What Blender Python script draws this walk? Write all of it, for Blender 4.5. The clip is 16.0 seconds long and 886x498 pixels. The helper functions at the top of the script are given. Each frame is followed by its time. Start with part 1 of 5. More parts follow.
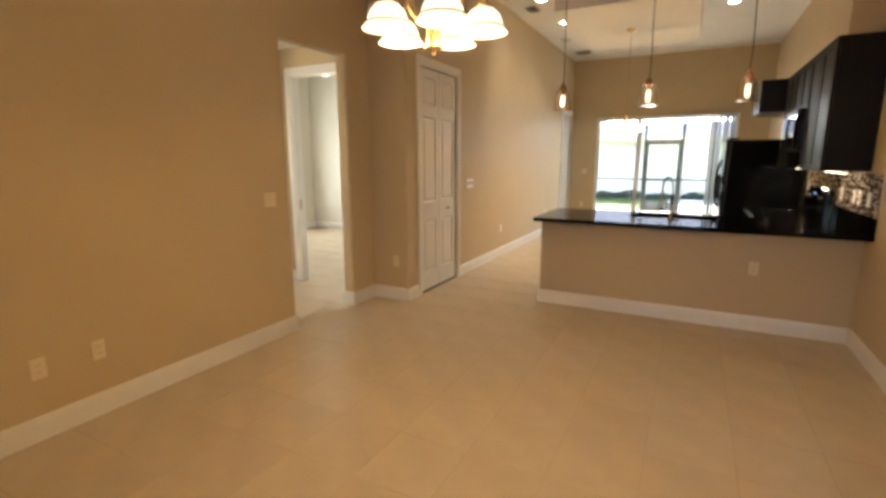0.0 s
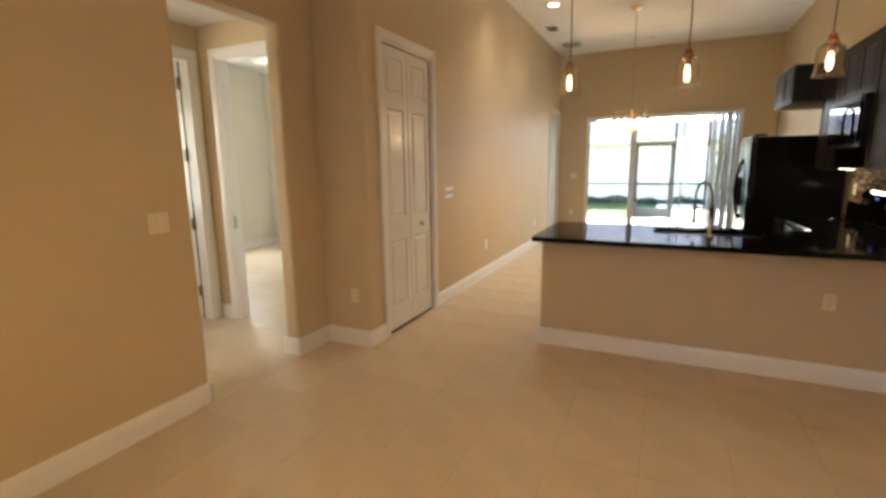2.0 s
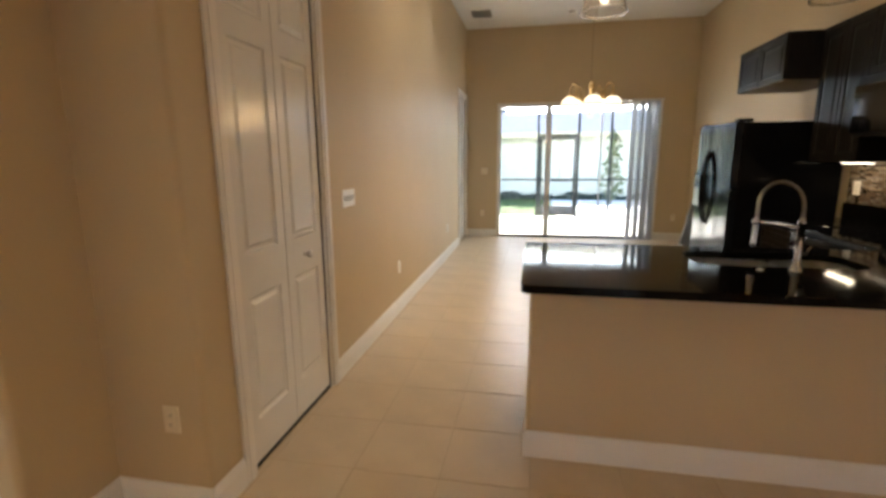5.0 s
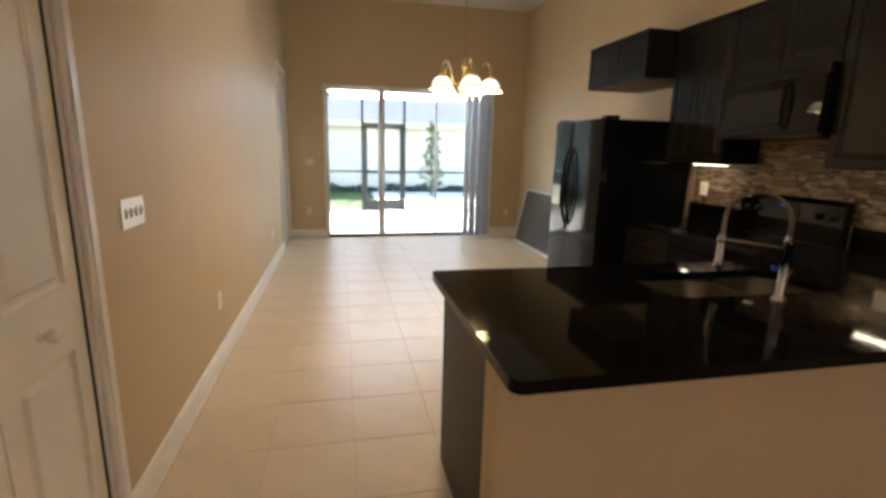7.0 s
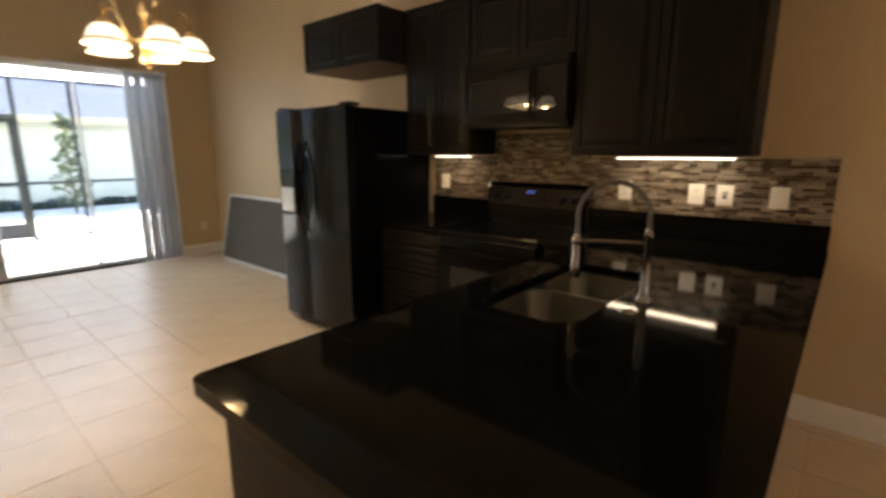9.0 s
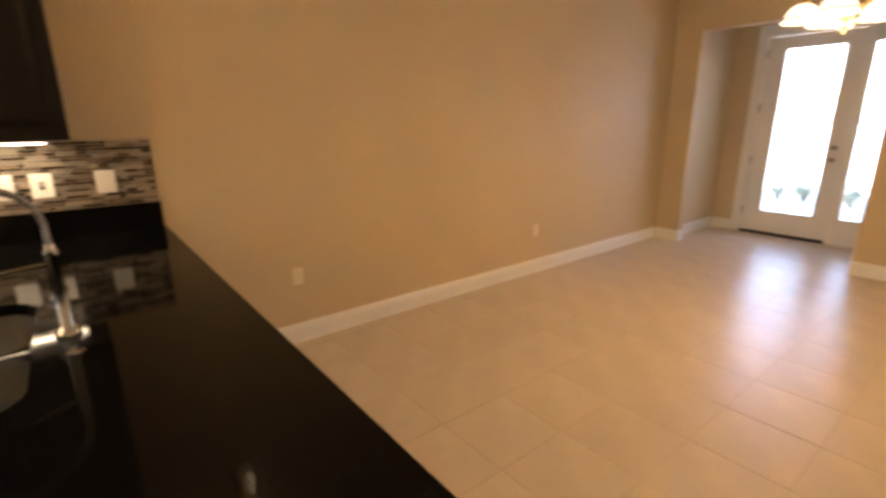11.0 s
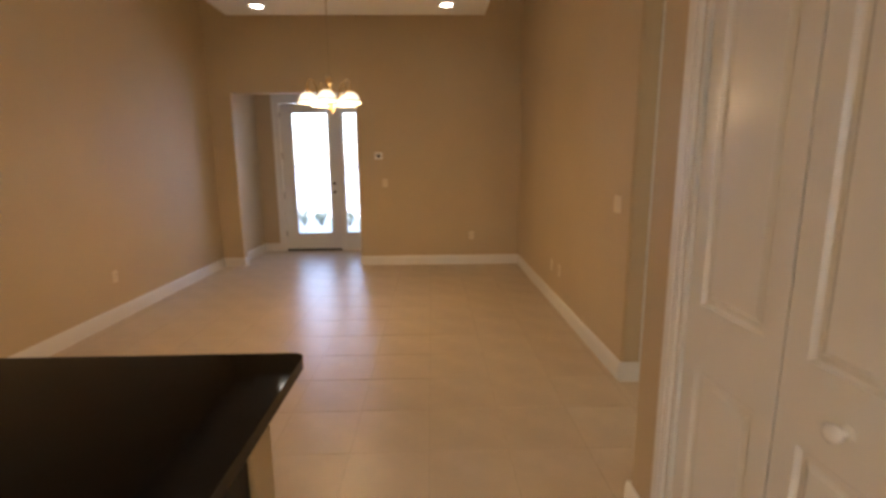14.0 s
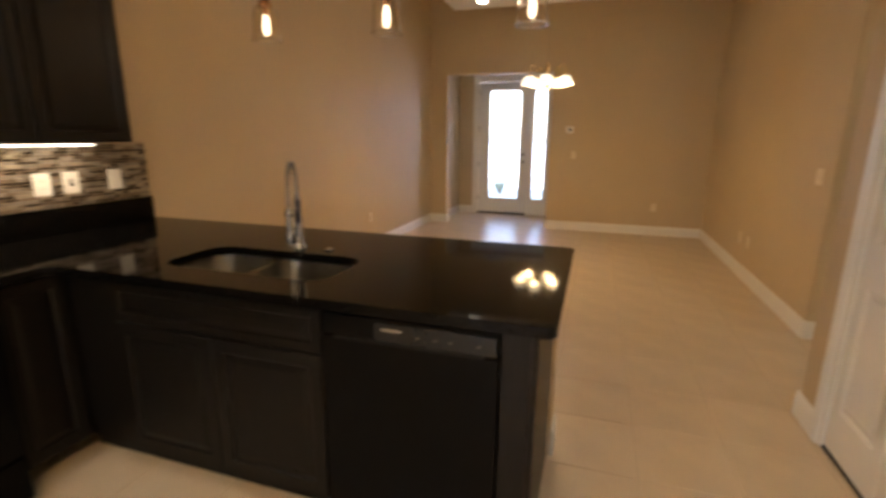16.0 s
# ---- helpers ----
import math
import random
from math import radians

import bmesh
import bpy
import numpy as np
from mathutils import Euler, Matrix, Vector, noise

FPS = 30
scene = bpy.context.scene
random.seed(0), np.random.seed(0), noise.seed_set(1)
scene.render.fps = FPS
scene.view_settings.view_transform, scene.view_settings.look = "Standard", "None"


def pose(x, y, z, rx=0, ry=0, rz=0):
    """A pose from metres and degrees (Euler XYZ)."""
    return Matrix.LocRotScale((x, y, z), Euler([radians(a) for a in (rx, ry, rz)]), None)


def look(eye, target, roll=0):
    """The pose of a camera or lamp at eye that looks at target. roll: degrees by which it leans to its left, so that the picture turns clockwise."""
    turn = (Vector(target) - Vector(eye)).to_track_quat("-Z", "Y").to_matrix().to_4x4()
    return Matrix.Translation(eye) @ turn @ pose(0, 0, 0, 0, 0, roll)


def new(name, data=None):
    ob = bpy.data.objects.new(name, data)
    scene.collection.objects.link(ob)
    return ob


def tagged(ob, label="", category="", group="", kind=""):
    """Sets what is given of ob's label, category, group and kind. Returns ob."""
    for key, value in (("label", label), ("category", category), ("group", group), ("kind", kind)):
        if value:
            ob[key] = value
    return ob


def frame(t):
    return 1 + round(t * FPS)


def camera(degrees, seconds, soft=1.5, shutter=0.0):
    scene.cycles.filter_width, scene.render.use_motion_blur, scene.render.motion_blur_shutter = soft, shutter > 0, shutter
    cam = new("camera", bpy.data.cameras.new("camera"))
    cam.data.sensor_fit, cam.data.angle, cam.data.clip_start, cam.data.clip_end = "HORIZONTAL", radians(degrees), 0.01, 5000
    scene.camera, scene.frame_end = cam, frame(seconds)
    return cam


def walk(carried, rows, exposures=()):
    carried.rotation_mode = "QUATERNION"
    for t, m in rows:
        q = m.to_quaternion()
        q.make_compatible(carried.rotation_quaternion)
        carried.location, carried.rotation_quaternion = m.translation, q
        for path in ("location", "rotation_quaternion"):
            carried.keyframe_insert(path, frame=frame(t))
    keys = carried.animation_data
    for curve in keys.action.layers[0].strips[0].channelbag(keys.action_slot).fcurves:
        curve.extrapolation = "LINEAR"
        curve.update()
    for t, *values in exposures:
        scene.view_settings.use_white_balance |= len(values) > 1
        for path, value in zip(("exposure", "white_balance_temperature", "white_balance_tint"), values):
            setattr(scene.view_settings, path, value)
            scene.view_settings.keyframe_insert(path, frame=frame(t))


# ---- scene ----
cam = camera(86.6, 16.0, soft=3.2, shutter=0.4)
PATH = [
    (0, (0.201, -1.822, 1.514), (-0.714, -0.085, 1.134), -0.1),
    (0.5, (0.083, -1.53, 1.514), (-0.831, 0.218, 1.181), 0.4),
    (1, (-0.028, -1.28, 1.51), (-0.924, 0.475, 1.168), 0.3),
    (1.5, (-0.156, -1.021, 1.5), (-0.992, 0.767, 1.178), -0.2),
    (2, (-0.275, -0.771, 1.484), (-1.117, 1.008, 1.13), -0.8),
    (2.5, (-0.376, -0.483, 1.49), (-1.225, 1.288, 1.113), 1.1),
    (3, (-0.514, -0.206, 1.482), (-1.262, 1.604, 1.078), 0.7),
    (5.5, (-1.263, 1.087, 1.444), (-1.535, 3.034, 1.073), 0.6),
    (6, (-1.349, 1.334, 1.466), (-1.455, 3.297, 1.097), 1.6),
    (6.5, (-1.478, 1.581, 1.464), (-1.265, 3.529, 1.063), 1.0),
    (7, (-1.585, 1.805, 1.46), (-1.168, 3.716, 1.044), 1.4),
    (7.5, (-1.623, 2.068, 1.464), (-1.136, 3.97, 1.082), 0.3),
    (8, (-1.633, 2.305, 1.442), (-0.812, 4.084, 1.037), 1.8),
    (8.5, (-1.653, 2.535, 1.442), (-0.445, 4.073, 1.026), 0.1),
    (9, (-1.568, 2.732, 1.425), (-0.083, 4.008, 1.018), -0.0),
    (9.5, (-1.478, 2.861, 1.437), (0.281, 3.718, 1.025), -0.5),
    (10, (-1.455, 2.976, 1.477), (0.484, 3.021, 0.998), -0.3),
    (12.5, (-1.655, 3.475, 1.468), (-1.078, 1.611, 1.029), -1.2),
    (13, (-1.676, 3.67, 1.455), (-1.315, 1.738, 1.08), -0.1),
    (13.5, (-1.676, 3.882, 1.469), (-1.507, 1.933, 1.053), 0.5),
    (14, (-1.574, 4.082, 1.471), (-1.621, 2.116, 1.109), -0.5),
    (14.5, (-1.432, 4.32, 1.477), (-1.661, 2.371, 1.089), -1.3),
    (15, (-1.379, 4.561, 1.443), (-1.437, 2.597, 1.074), 1.1),
    (15.5, (-1.341, 4.804, 1.456), (-1.13, 2.864, 1.018), 1.2),
    (16, (-1.262, 5.075, 1.44), (-0.672, 3.221, 0.978), 0.5),
]
walk(cam, [(t, look(eye, target, roll)) for t, eye, target, roll in PATH], [(0, 4.06, 6850, 9), (1.5, 4.06, 6750, 9), (3, 4.08, 6550, 9), (5.5, 3.7, 6350, 9), (6.5, 3.66, 6300, 10), (8, 3.62, 6350, 10), (9, 3.56, 6500, 11), (9.5, 3.8, 7100, 14), (10, 4.5, 7200, 14), (12.5, 4.2, 6700, 16), (13.2, 3.98, 6600, 16), (14, 3.84, 6480, 14.5), (15.5, 3.84, 6400, 13), (16, 4.02, 6600, 12)])

# ---- light ----
world = bpy.data.worlds.new("world")
scene.world = world
world.use_nodes = True
wn = world.node_tree
bgn = wn.nodes["Background"]
skyn = wn.nodes.new("ShaderNodeTexSky")
skyn.sky_type = 'NISHITA'
skyn.sun_disc = False
SUN_ELEV, SUN_AZ = 42.0, -12.0  # azimuth clockwise from +y
skyn.sun_elevation = radians(SUN_ELEV)
skyn.sun_rotation = radians(SUN_AZ)
wn.links.new(skyn.outputs[0], bgn.inputs[0])
bgn.inputs[1].default_value = 0.08


def lamp(name, kind, m, energy, color, **kw):
    d = bpy.data.lights.new(name, kind)
    d.energy, d.color = energy, color
    if kind == 'SUN':
        d.angle = radians(0.5)
    if "radius" in kw:
        d.shadow_soft_size = kw["radius"]
    if "size" in kw:
        d.shape = 'RECTANGLE'
        d.size, d.size_y = kw["size"]
    if "cone" in kw:
        d.spot_size, d.spot_blend = radians(kw["cone"]), kw.get("blend", 0.6)
    ob = new(name, d)
    ob.matrix_world = m
    return ob


sd = Vector((math.sin(radians(SUN_AZ)) * math.cos(radians(SUN_ELEV)), math.cos(radians(SUN_AZ)) * math.cos(radians(SUN_ELEV)), math.sin(radians(SUN_ELEV))))
lamp("sun", 'SUN', look(sd * 30, (0, 0, 0)), 2.6, (1.0, 0.95, 0.86))
WARM = (1.0, 0.645, 0.30)
AMBER = (1.0, 0.60, 0.28)
YV_OUT = -4.55
lamp("bedroom_daylight", 'AREA', look((-7.36, 4.73, 1.36), (-4.0, 4.2, 1.9)), 5.0, (0.88, 0.95, 1.0), size=(0.9, 1.6))
# warm fill lamp added out of view, to brighten the open hall door
lamp("side_room_fill_lamp", 'AREA', look((-5.60, 1.3, 1.55), (-4.4, 1.7, 1.2)), 0.75, (1.0, 0.88, 0.70), size=(0.6, 1.2))

# fill lamp added in an unseen bath wall opening, to brighten the hall
lamp("bath_fill_lamp", 'AREA', look((-3.50, -1.36, 1.55), (-3.6, 2.4, 2.1)), 3.0, (1.0, 0.89, 0.74), size=(0.7, 1.0))
# daylight of the open street, before the glazed front door
lamp("porch_daylight", 'AREA', look((0.30, YV_OUT, 1.60), (-0.4, 0.0, 0.0)), 1.0, (0.45, 0.48, 1.0), size=(1.2, 1.7))
# fill lamp added under the soffit at the sliding door's head, for patio daylight
lamp("patio_fill_lamp", 'AREA', look((-0.45, 10.15, 2.57), (-1.1, 5.2, 1.0)), 6.8, (0.80, 0.91, 1.0), size=(2.6, 0.6))

# ---- materials ----
MATS = {}


def mat(name, color, rough=0.5, metal=0.0, vary=0.0, vscale=6.0, bump=0.0, bscale=60.0, spec=0.5, rvary=0.0, island=0.0, coat=0.0, emit=None, estr=0.0, trans=0.0, ior=1.45, stretch=None, dark=None, dscale=1.2, damount=0.0):
    if name in MATS:
        return MATS[name]
    m = bpy.data.materials.new(name)
    MATS[name] = m
    m.use_nodes = True
    nt = m.node_tree
    b = nt.nodes["Principled BSDF"]
    L, N = nt.links.new, nt.nodes.new
    b.inputs["Base Color"].default_value = (*color, 1)
    b.inputs["Roughness"].default_value = rough
    b.inputs["Metallic"].default_value = metal
    b.inputs["Specular IOR Level"].default_value = spec
    b.inputs["Coat Weight"].default_value = coat
    b.inputs["Transmission Weight"].default_value = trans
    b.inputs["IOR"].default_value = ior
    if emit:
        b.inputs["Emission Color"].default_value = (*emit, 1)
        b.inputs["Emission Strength"].default_value = estr
    tc = N("ShaderNodeTexCoord")
    src = tc.outputs["Object"]
    if stretch:
        mp = N("ShaderNodeMapping")
        mp.inputs["Scale"].default_value = stretch
        L(src, mp.inputs[0])
        src = mp.outputs[0]
    col = None
    if vary > 0:
        n1 = N("ShaderNodeTexNoise")
        n1.inputs["Scale"].default_value = vscale
        n1.inputs["Detail"].default_value = 5
        L(src, n1.inputs["Vector"])
        r = N("ShaderNodeMapRange")
        r.inputs[3].default_value, r.inputs[4].default_value = 1 - vary, 1 + vary
        r.inputs[1].default_value, r.inputs[2].default_value = 0.3, 0.7
        L(n1.outputs[0], r.inputs[0])
        mx = N("ShaderNodeVectorMath")
        mx.operation = 'SCALE'
        mx.inputs[0].default_value = color
        L(r.outputs[0], mx.inputs["Scale"])
        col = mx.outputs[0]
    if island > 0:
        gi = N("ShaderNodeObjectInfo")
        r2 = N("ShaderNodeMapRange")
        r2.inputs[3].default_value, r2.inputs[4].default_value = 1 - island, 1 + island
        L(gi.outputs["Random"], r2.inputs[0])
        mx2 = N("ShaderNodeVectorMath")
        mx2.operation = 'SCALE'
        if col is None:
            mx2.inputs[0].default_value = color
        else:
            L(col, mx2.inputs[0])
        L(r2.outputs[0], mx2.inputs["Scale"])
        col = mx2.outputs[0]
    if damount > 0:
        n3 = N("ShaderNodeTexNoise")
        n3.inputs["Scale"].default_value = dscale
        n3.inputs["Detail"].default_value = 6
        L(tc.outputs["Object"], n3.inputs["Vector"])
        rr = N("ShaderNodeMapRange")
        rr.inputs[1].default_value, rr.inputs[2].default_value, rr.inputs[4].default_value = 0.45, 0.75, damount
        L(n3.outputs[0], rr.inputs[0])
        mm = N("ShaderNodeMix")
        mm.data_type = 'RGBA'
        L(rr.outputs[0], mm.inputs["Factor"])
        if col is None:
            mm.inputs["A"].default_value = (*color, 1)
        else:
            L(col, mm.inputs["A"])
        mm.inputs["B"].default_value = (*(dark or color), 1)
        col = mm.outputs["Result"]
    if col is not None:
        L(col, b.inputs["Base Color"])
    if bump > 0:
        n2 = N("ShaderNodeTexNoise")
        n2.inputs["Scale"].default_value = bscale
        n2.inputs["Detail"].default_value = 4
        L(src, n2.inputs["Vector"])
        bp = N("ShaderNodeBump")
        bp.inputs["Strength"].default_value = bump
        bp.inputs["Distance"].default_value = 0.004
        L(n2.outputs[0], bp.inputs["Height"])
        L(bp.outputs[0], b.inputs["Normal"])
    if rvary > 0:
        n4 = N("ShaderNodeTexNoise")
        n4.inputs["Scale"].default_value = 3.0
        n4.inputs["Detail"].default_value = 6
        L(tc.outputs["Object"], n4.inputs["Vector"])
        r4 = N("ShaderNodeMapRange")
        r4.inputs[3].default_value, r4.inputs[4].default_value = max(0.0, rough - rvary), rough + rvary
        L(n4.outputs[0], r4.inputs[0])
        L(r4.outputs[0], b.inputs["Roughness"])
    return m


PAINT = mat("wall_paint", (0.56, 0.445, 0.285), 0.55, vary=0.03, vscale=1.5, bump=0.25, bscale=160, spec=0.3)
BEDPAINT = mat("bedroom_paint", (0.70, 0.655, 0.56), 0.6, vary=0.03, vscale=1.5, bump=0.2, bscale=160, spec=0.3)
CEIL = mat("ceiling_white", (0.78, 0.77, 0.74), 0.8, vary=0.02, vscale=3, bump=0.5, bscale=90, spec=0.2)
TRIM = mat("white_trim_paint", (0.78, 0.76, 0.72), 0.32, vary=0.02, vscale=4, bump=0.05, bscale=40)
DOORW = mat("white_door_paint", (0.78, 0.765, 0.735), 0.22, vary=0.015, vscale=5, bump=0.02, bscale=30)
TILE = mat("cream_floor_tile", (0.56, 0.455, 0.32), 0.34, vary=0.07, vscale=5, island=0.03, bump=0.12, bscale=9, rvary=0.07, dark=(0.46, 0.355, 0.235), dscale=2.5, damount=0.35)
GROUT = mat("tan_grout", (0.485, 0.39, 0.268), 0.8, vary=0.15, vscale=20, bump=0.3, bscale=200)
GRANITE = mat("black_granite", (0.0035, 0.0033, 0.0032), 0.06, vary=0.6, vscale=220, spec=0.13, dark=(0.014, 0.013, 0.012), dscale=160, damount=0.25)
ESPRESSO = mat("espresso_wood", (0.0072, 0.0061, 0.0055), 0.40, vary=0.35, vscale=9, stretch=(14, 14, 1.2), bump=0.08, bscale=30, spec=0.22)
ESPUND = mat("cabinet_underside_wood", (0.16, 0.10, 0.06), 0.6, vary=0.2, vscale=12)
BLACKG = mat("glossy_black_enamel", (0.004, 0.004, 0.0045), 0.10, vary=0.1, vscale=4, bump=0.03, bscale=120, spec=0.07)
FRIDGE = mat("glossy_black_fridge_door", (0.006, 0.0065, 0.008), 0.11, vary=0.1, vscale=4, bump=0.02, bscale=90, spec=0.28)
BLACKP = mat("black_plastic", (0.005, 0.005, 0.0055), 0.35, vary=0.15, vscale=20, bump=0.1, bscale=200, spec=0.25)
BLACKGL = mat("black_glass", (0.004, 0.004, 0.005), 0.03)
GREYGL = mat("grey_control_panel", (0.009, 0.011, 0.015), 0.25, vary=0.1, vscale=10)
STEEL = mat("brushed_steel", (0.30, 0.29, 0.27), 0.28, metal=1.0, vary=0.08, vscale=30, stretch=(1, 20, 1), bump=0.08, bscale=200)
CHROME = mat("chrome", (0.40, 0.39, 0.37), 0.13, metal=1.0, vary=0.02)
SPRINGG = mat("dull_hose_braid", (0.20, 0.19, 0.18), 0.45, metal=1.0, vary=0.1, vscale=60)
NICKEL = mat("satin_nickel", (0.45, 0.43, 0.40), 0.3, metal=1.0, vary=0.05)
AGED = mat("aged_brass", (0.42, 0.33, 0.20), 0.35, metal=1.0, vary=0.1, vscale=30)
BRASS = mat("polished_brass", (0.80, 0.60, 0.31), 0.24, metal=1.0, vary=0.08, vscale=30)
COPPER = mat("copper", (0.55, 0.33, 0.19), 0.25, metal=1.0, vary=0.1, vscale=40)
ALMOND = mat("almond_plate", (0.73, 0.64, 0.48), 0.35, vary=0.02)
PLATE = mat("ivory_plate", (0.84, 0.83, 0.79), 0.3, vary=0.02)
SLOT = mat("dark_slot", (0.03, 0.028, 0.025), 0.6, vary=0.1)
BRONZE = mat("dark_bronze_aluminium", (0.016, 0.022, 0.024), 0.5, vary=0.1, vscale=20)
KICK = mat("grey_kick_plate_metal", (0.05, 0.06, 0.075), 0.5, vary=0.08, vscale=10)
HINGE = mat("aged_hinge_metal", (0.16, 0.14, 0.12), 0.4, metal=0.8, vary=0.1)
# dark colour for shade in door gaps, also for tracks and threshold
GAP = mat("dark_gap_shade_and_threshold", (0.02, 0.018, 0.016), 0.8, vary=0.1)
ALU = mat("white_aluminium", (0.62, 0.62, 0.62), 0.35, vary=0.03, vscale=10)
VANE = mat("grey_blind_vinyl", (0.50, 0.51, 0.53), 0.5, vary=0.04, vscale=8, bump=0.1, bscale=80)
MESHG = mat("grey_screen_mesh", (0.075, 0.067, 0.052), 0.7, vary=0.1, vscale=40, bump=0.6, bscale=500)
CORD = mat("brown_cord", (0.06, 0.04, 0.025), 0.6, vary=0.2, vscale=60)
GLASS = mat("clear_glass", (1, 1, 1), 0.0, trans=1.0, ior=1.45)
AMBGLASS = mat("amber_tinted_glass", (0.99, 0.96, 0.90), 0.0, trans=1.0, ior=1.5)
FILAMENT = mat("glowing_bulb", (1, 0.8, 0.5), 0.4, emit=(1.0, 0.66, 0.30), estr=1.05)
EDISON = mat("edison_bulb_glow", (1, 0.8, 0.5), 0.4, emit=(1.0, 0.76, 0.50), estr=0.26)
SHADE = mat("frosted_glass_shade", (0.9, 0.86, 0.75), 0.35, emit=(1.0, 0.86, 0.60), estr=0.12)
CANGLOW = mat("recessed_lamp_lens", (1, 0.95, 0.85), 0.5, emit=(1.0, 0.92, 0.78), estr=1.5)
LED = mat("led_strip_lens", (1, 0.95, 0.85), 0.5, emit=(1.0, 0.85, 0.62), estr=0.55)
BLUELED = mat("blue_clock_digits", (0.1, 0.2, 1), 0.5, emit=(0.12, 0.25, 1.0), estr=0.05)
CONCRETE = mat("patio_concrete", (0.66, 0.64, 0.60), 0.85, vary=0.1, vscale=3, bump=0.4, bscale=60)
DRIVE = mat("pale_driveway_concrete", (0.56, 0.60, 0.66), 0.9, vary=0.08, vscale=2, bump=0.4, bscale=40)
SMOKED = mat("smoked_glass", (0.016, 0.016, 0.017), 0.05, vary=0.05)
GRASS = mat("lawn_soil", (0.07, 0.11, 0.035), 0.9, vary=0.4, vscale=8, bump=0.6, bscale=60)
BLADE = mat("grass_blades", (0.08, 0.15, 0.04), 0.7, vary=0.3, vscale=5)
STUCCO = mat("cream_stucco", (0.66, 0.66, 0.56), 0.9, vary=0.06, vscale=3, bump=0.5, bscale=50)
FASCIA = mat("pale_yellow_fascia_paint", (0.62, 0.54, 0.36), 0.5, vary=0.04, vscale=3)
SHINGLE = mat("grey_roof_shingle", (0.29, 0.285, 0.315), 0.9, vary=0.15, spec=0.15, vscale=12, bump=0.5, bscale=40, island=0.12)
BARK = mat("grey_bark", (0.14, 0.11, 0.08), 0.9, vary=0.3, vscale=20, bump=0.6, bscale=40)
LEAF = mat("magnolia_leaf", (0.10, 0.125, 0.05), 0.45, vary=0.3, vscale=3)
# leaf colour lightened to carry the glare of the sky
SHRUB = mat("sky_glare_shrub_leaf", (0.30, 0.35, 0.28), 0.6, vary=0.3, vscale=6)
# dark leaf colour carrying the shadow at the neighbour wall's foot
FOOTSHADE = mat("wall_foot_shade_leaf", (0.045, 0.065, 0.05), 0.6, vary=0.35, vscale=6)
MOSAICS = [mat("mosaic_taupe_glass", (0.15, 0.115, 0.088), 0.15, island=0.5, vary=0.08), mat("mosaic_dark_glass", (0.04, 0.03, 0.023), 0.1, island=0.3, vary=0.08),
           mat("mosaic_cream_stone", (0.28, 0.235, 0.175), 0.4, island=0.2, vary=0.12, vscale=30), mat("mosaic_grey_stone", (0.20, 0.175, 0.145), 0.35, island=0.3, vary=0.12, vscale=30)]


# ---- building helpers ----
def box(bm, x0, y0, z0, x1, y1, z1, bev=0.0):
    vs = [bm.verts.new((x, y, z)) for x in (min(x0, x1), max(x0, x1)) for y in (min(y0, y1), max(y0, y1)) for z in (min(z0, z1), max(z0, z1))]
    fs = [bm.faces.new([vs[i] for i in f]) for f in ((0, 1, 3, 2), (4, 6, 7, 5), (0, 4, 5, 1), (2, 3, 7, 6), (0, 2, 6, 4), (1, 5, 7, 3))]
    if bev > 0:
        es = {e for f in fs for e in f.edges}
        bmesh.ops.bevel(bm, geom=list(es), offset=bev, segments=2, profile=0.5, affect='EDGES')


def rounded(pts, radii, seg=6):
    """Outline with its corners rounded."""
    out, n = [], len(pts)
    for i in range(n):
        p, a, c, r = Vector(pts[i]), Vector(pts[i - 1]), Vector(pts[(i + 1) % n]), radii[i]
        if r <= 0:
            out.append(tuple(p))
            continue
        u, v = (a - p).normalized(), (c - p).normalized()
        ang = u.angle(v) / 2
        d = r / math.tan(ang)
        ctr = p + (u + v).normalized() * (r / math.sin(ang))
        s, e = p + u * d - ctr, p + v * d - ctr
        for k in range(seg + 1):
            w = s.lerp(e, k / seg).normalized() * r
            out.append(tuple(ctr + w))
    return out


def prism(bm, pts, z0, z1, bev=0.0):
    lo = [bm.verts.new((x, y, z0)) for x, y in pts]
    hi = [bm.verts.new((x, y, z1)) for x, y in pts]
    n = len(pts)
    top = bm.faces.new(hi)
    bot = bm.faces.new(lo[::-1])
    for i in range(n):
        bm.faces.new((lo[i], lo[(i + 1) % n], hi[(i + 1) % n], hi[i]))
    if bev > 0:
        bmesh.ops.bevel(bm, geom=list(top.edges) + list(bot.edges), offset=bev, segments=2, affect='EDGES')


def lathe(bm, prof, seg=24, x=0, y=0, z=0, closed=False):
    """Turned body: prof is a run of (radius, height)."""
    rings = []
    for r, h in prof:
        rings.append([bm.verts.new((x + r * math.cos(2 * math.pi * k / seg), y + r * math.sin(2 * math.pi * k / seg), z + h)) for k in range(seg)] if r > 1e-5 else [bm.verts.new((x, y, z + h))])
    for a, b in zip(rings, rings[1:]):
        for k in range(seg):
            q = [a[k % len(a)], a[(k + 1) % len(a)], b[(k + 1) % len(b)], b[k % len(b)]]
            q = [v for i, v in enumerate(q) if v not in q[:i]]
            if len(q) > 2:
                bm.faces.new(q)
    if closed:
        for ring, flip in ((rings[0], True), (rings[-1], False)):
            if len(ring) > 2:
                bm.faces.new(ring[::-1] if flip else ring)


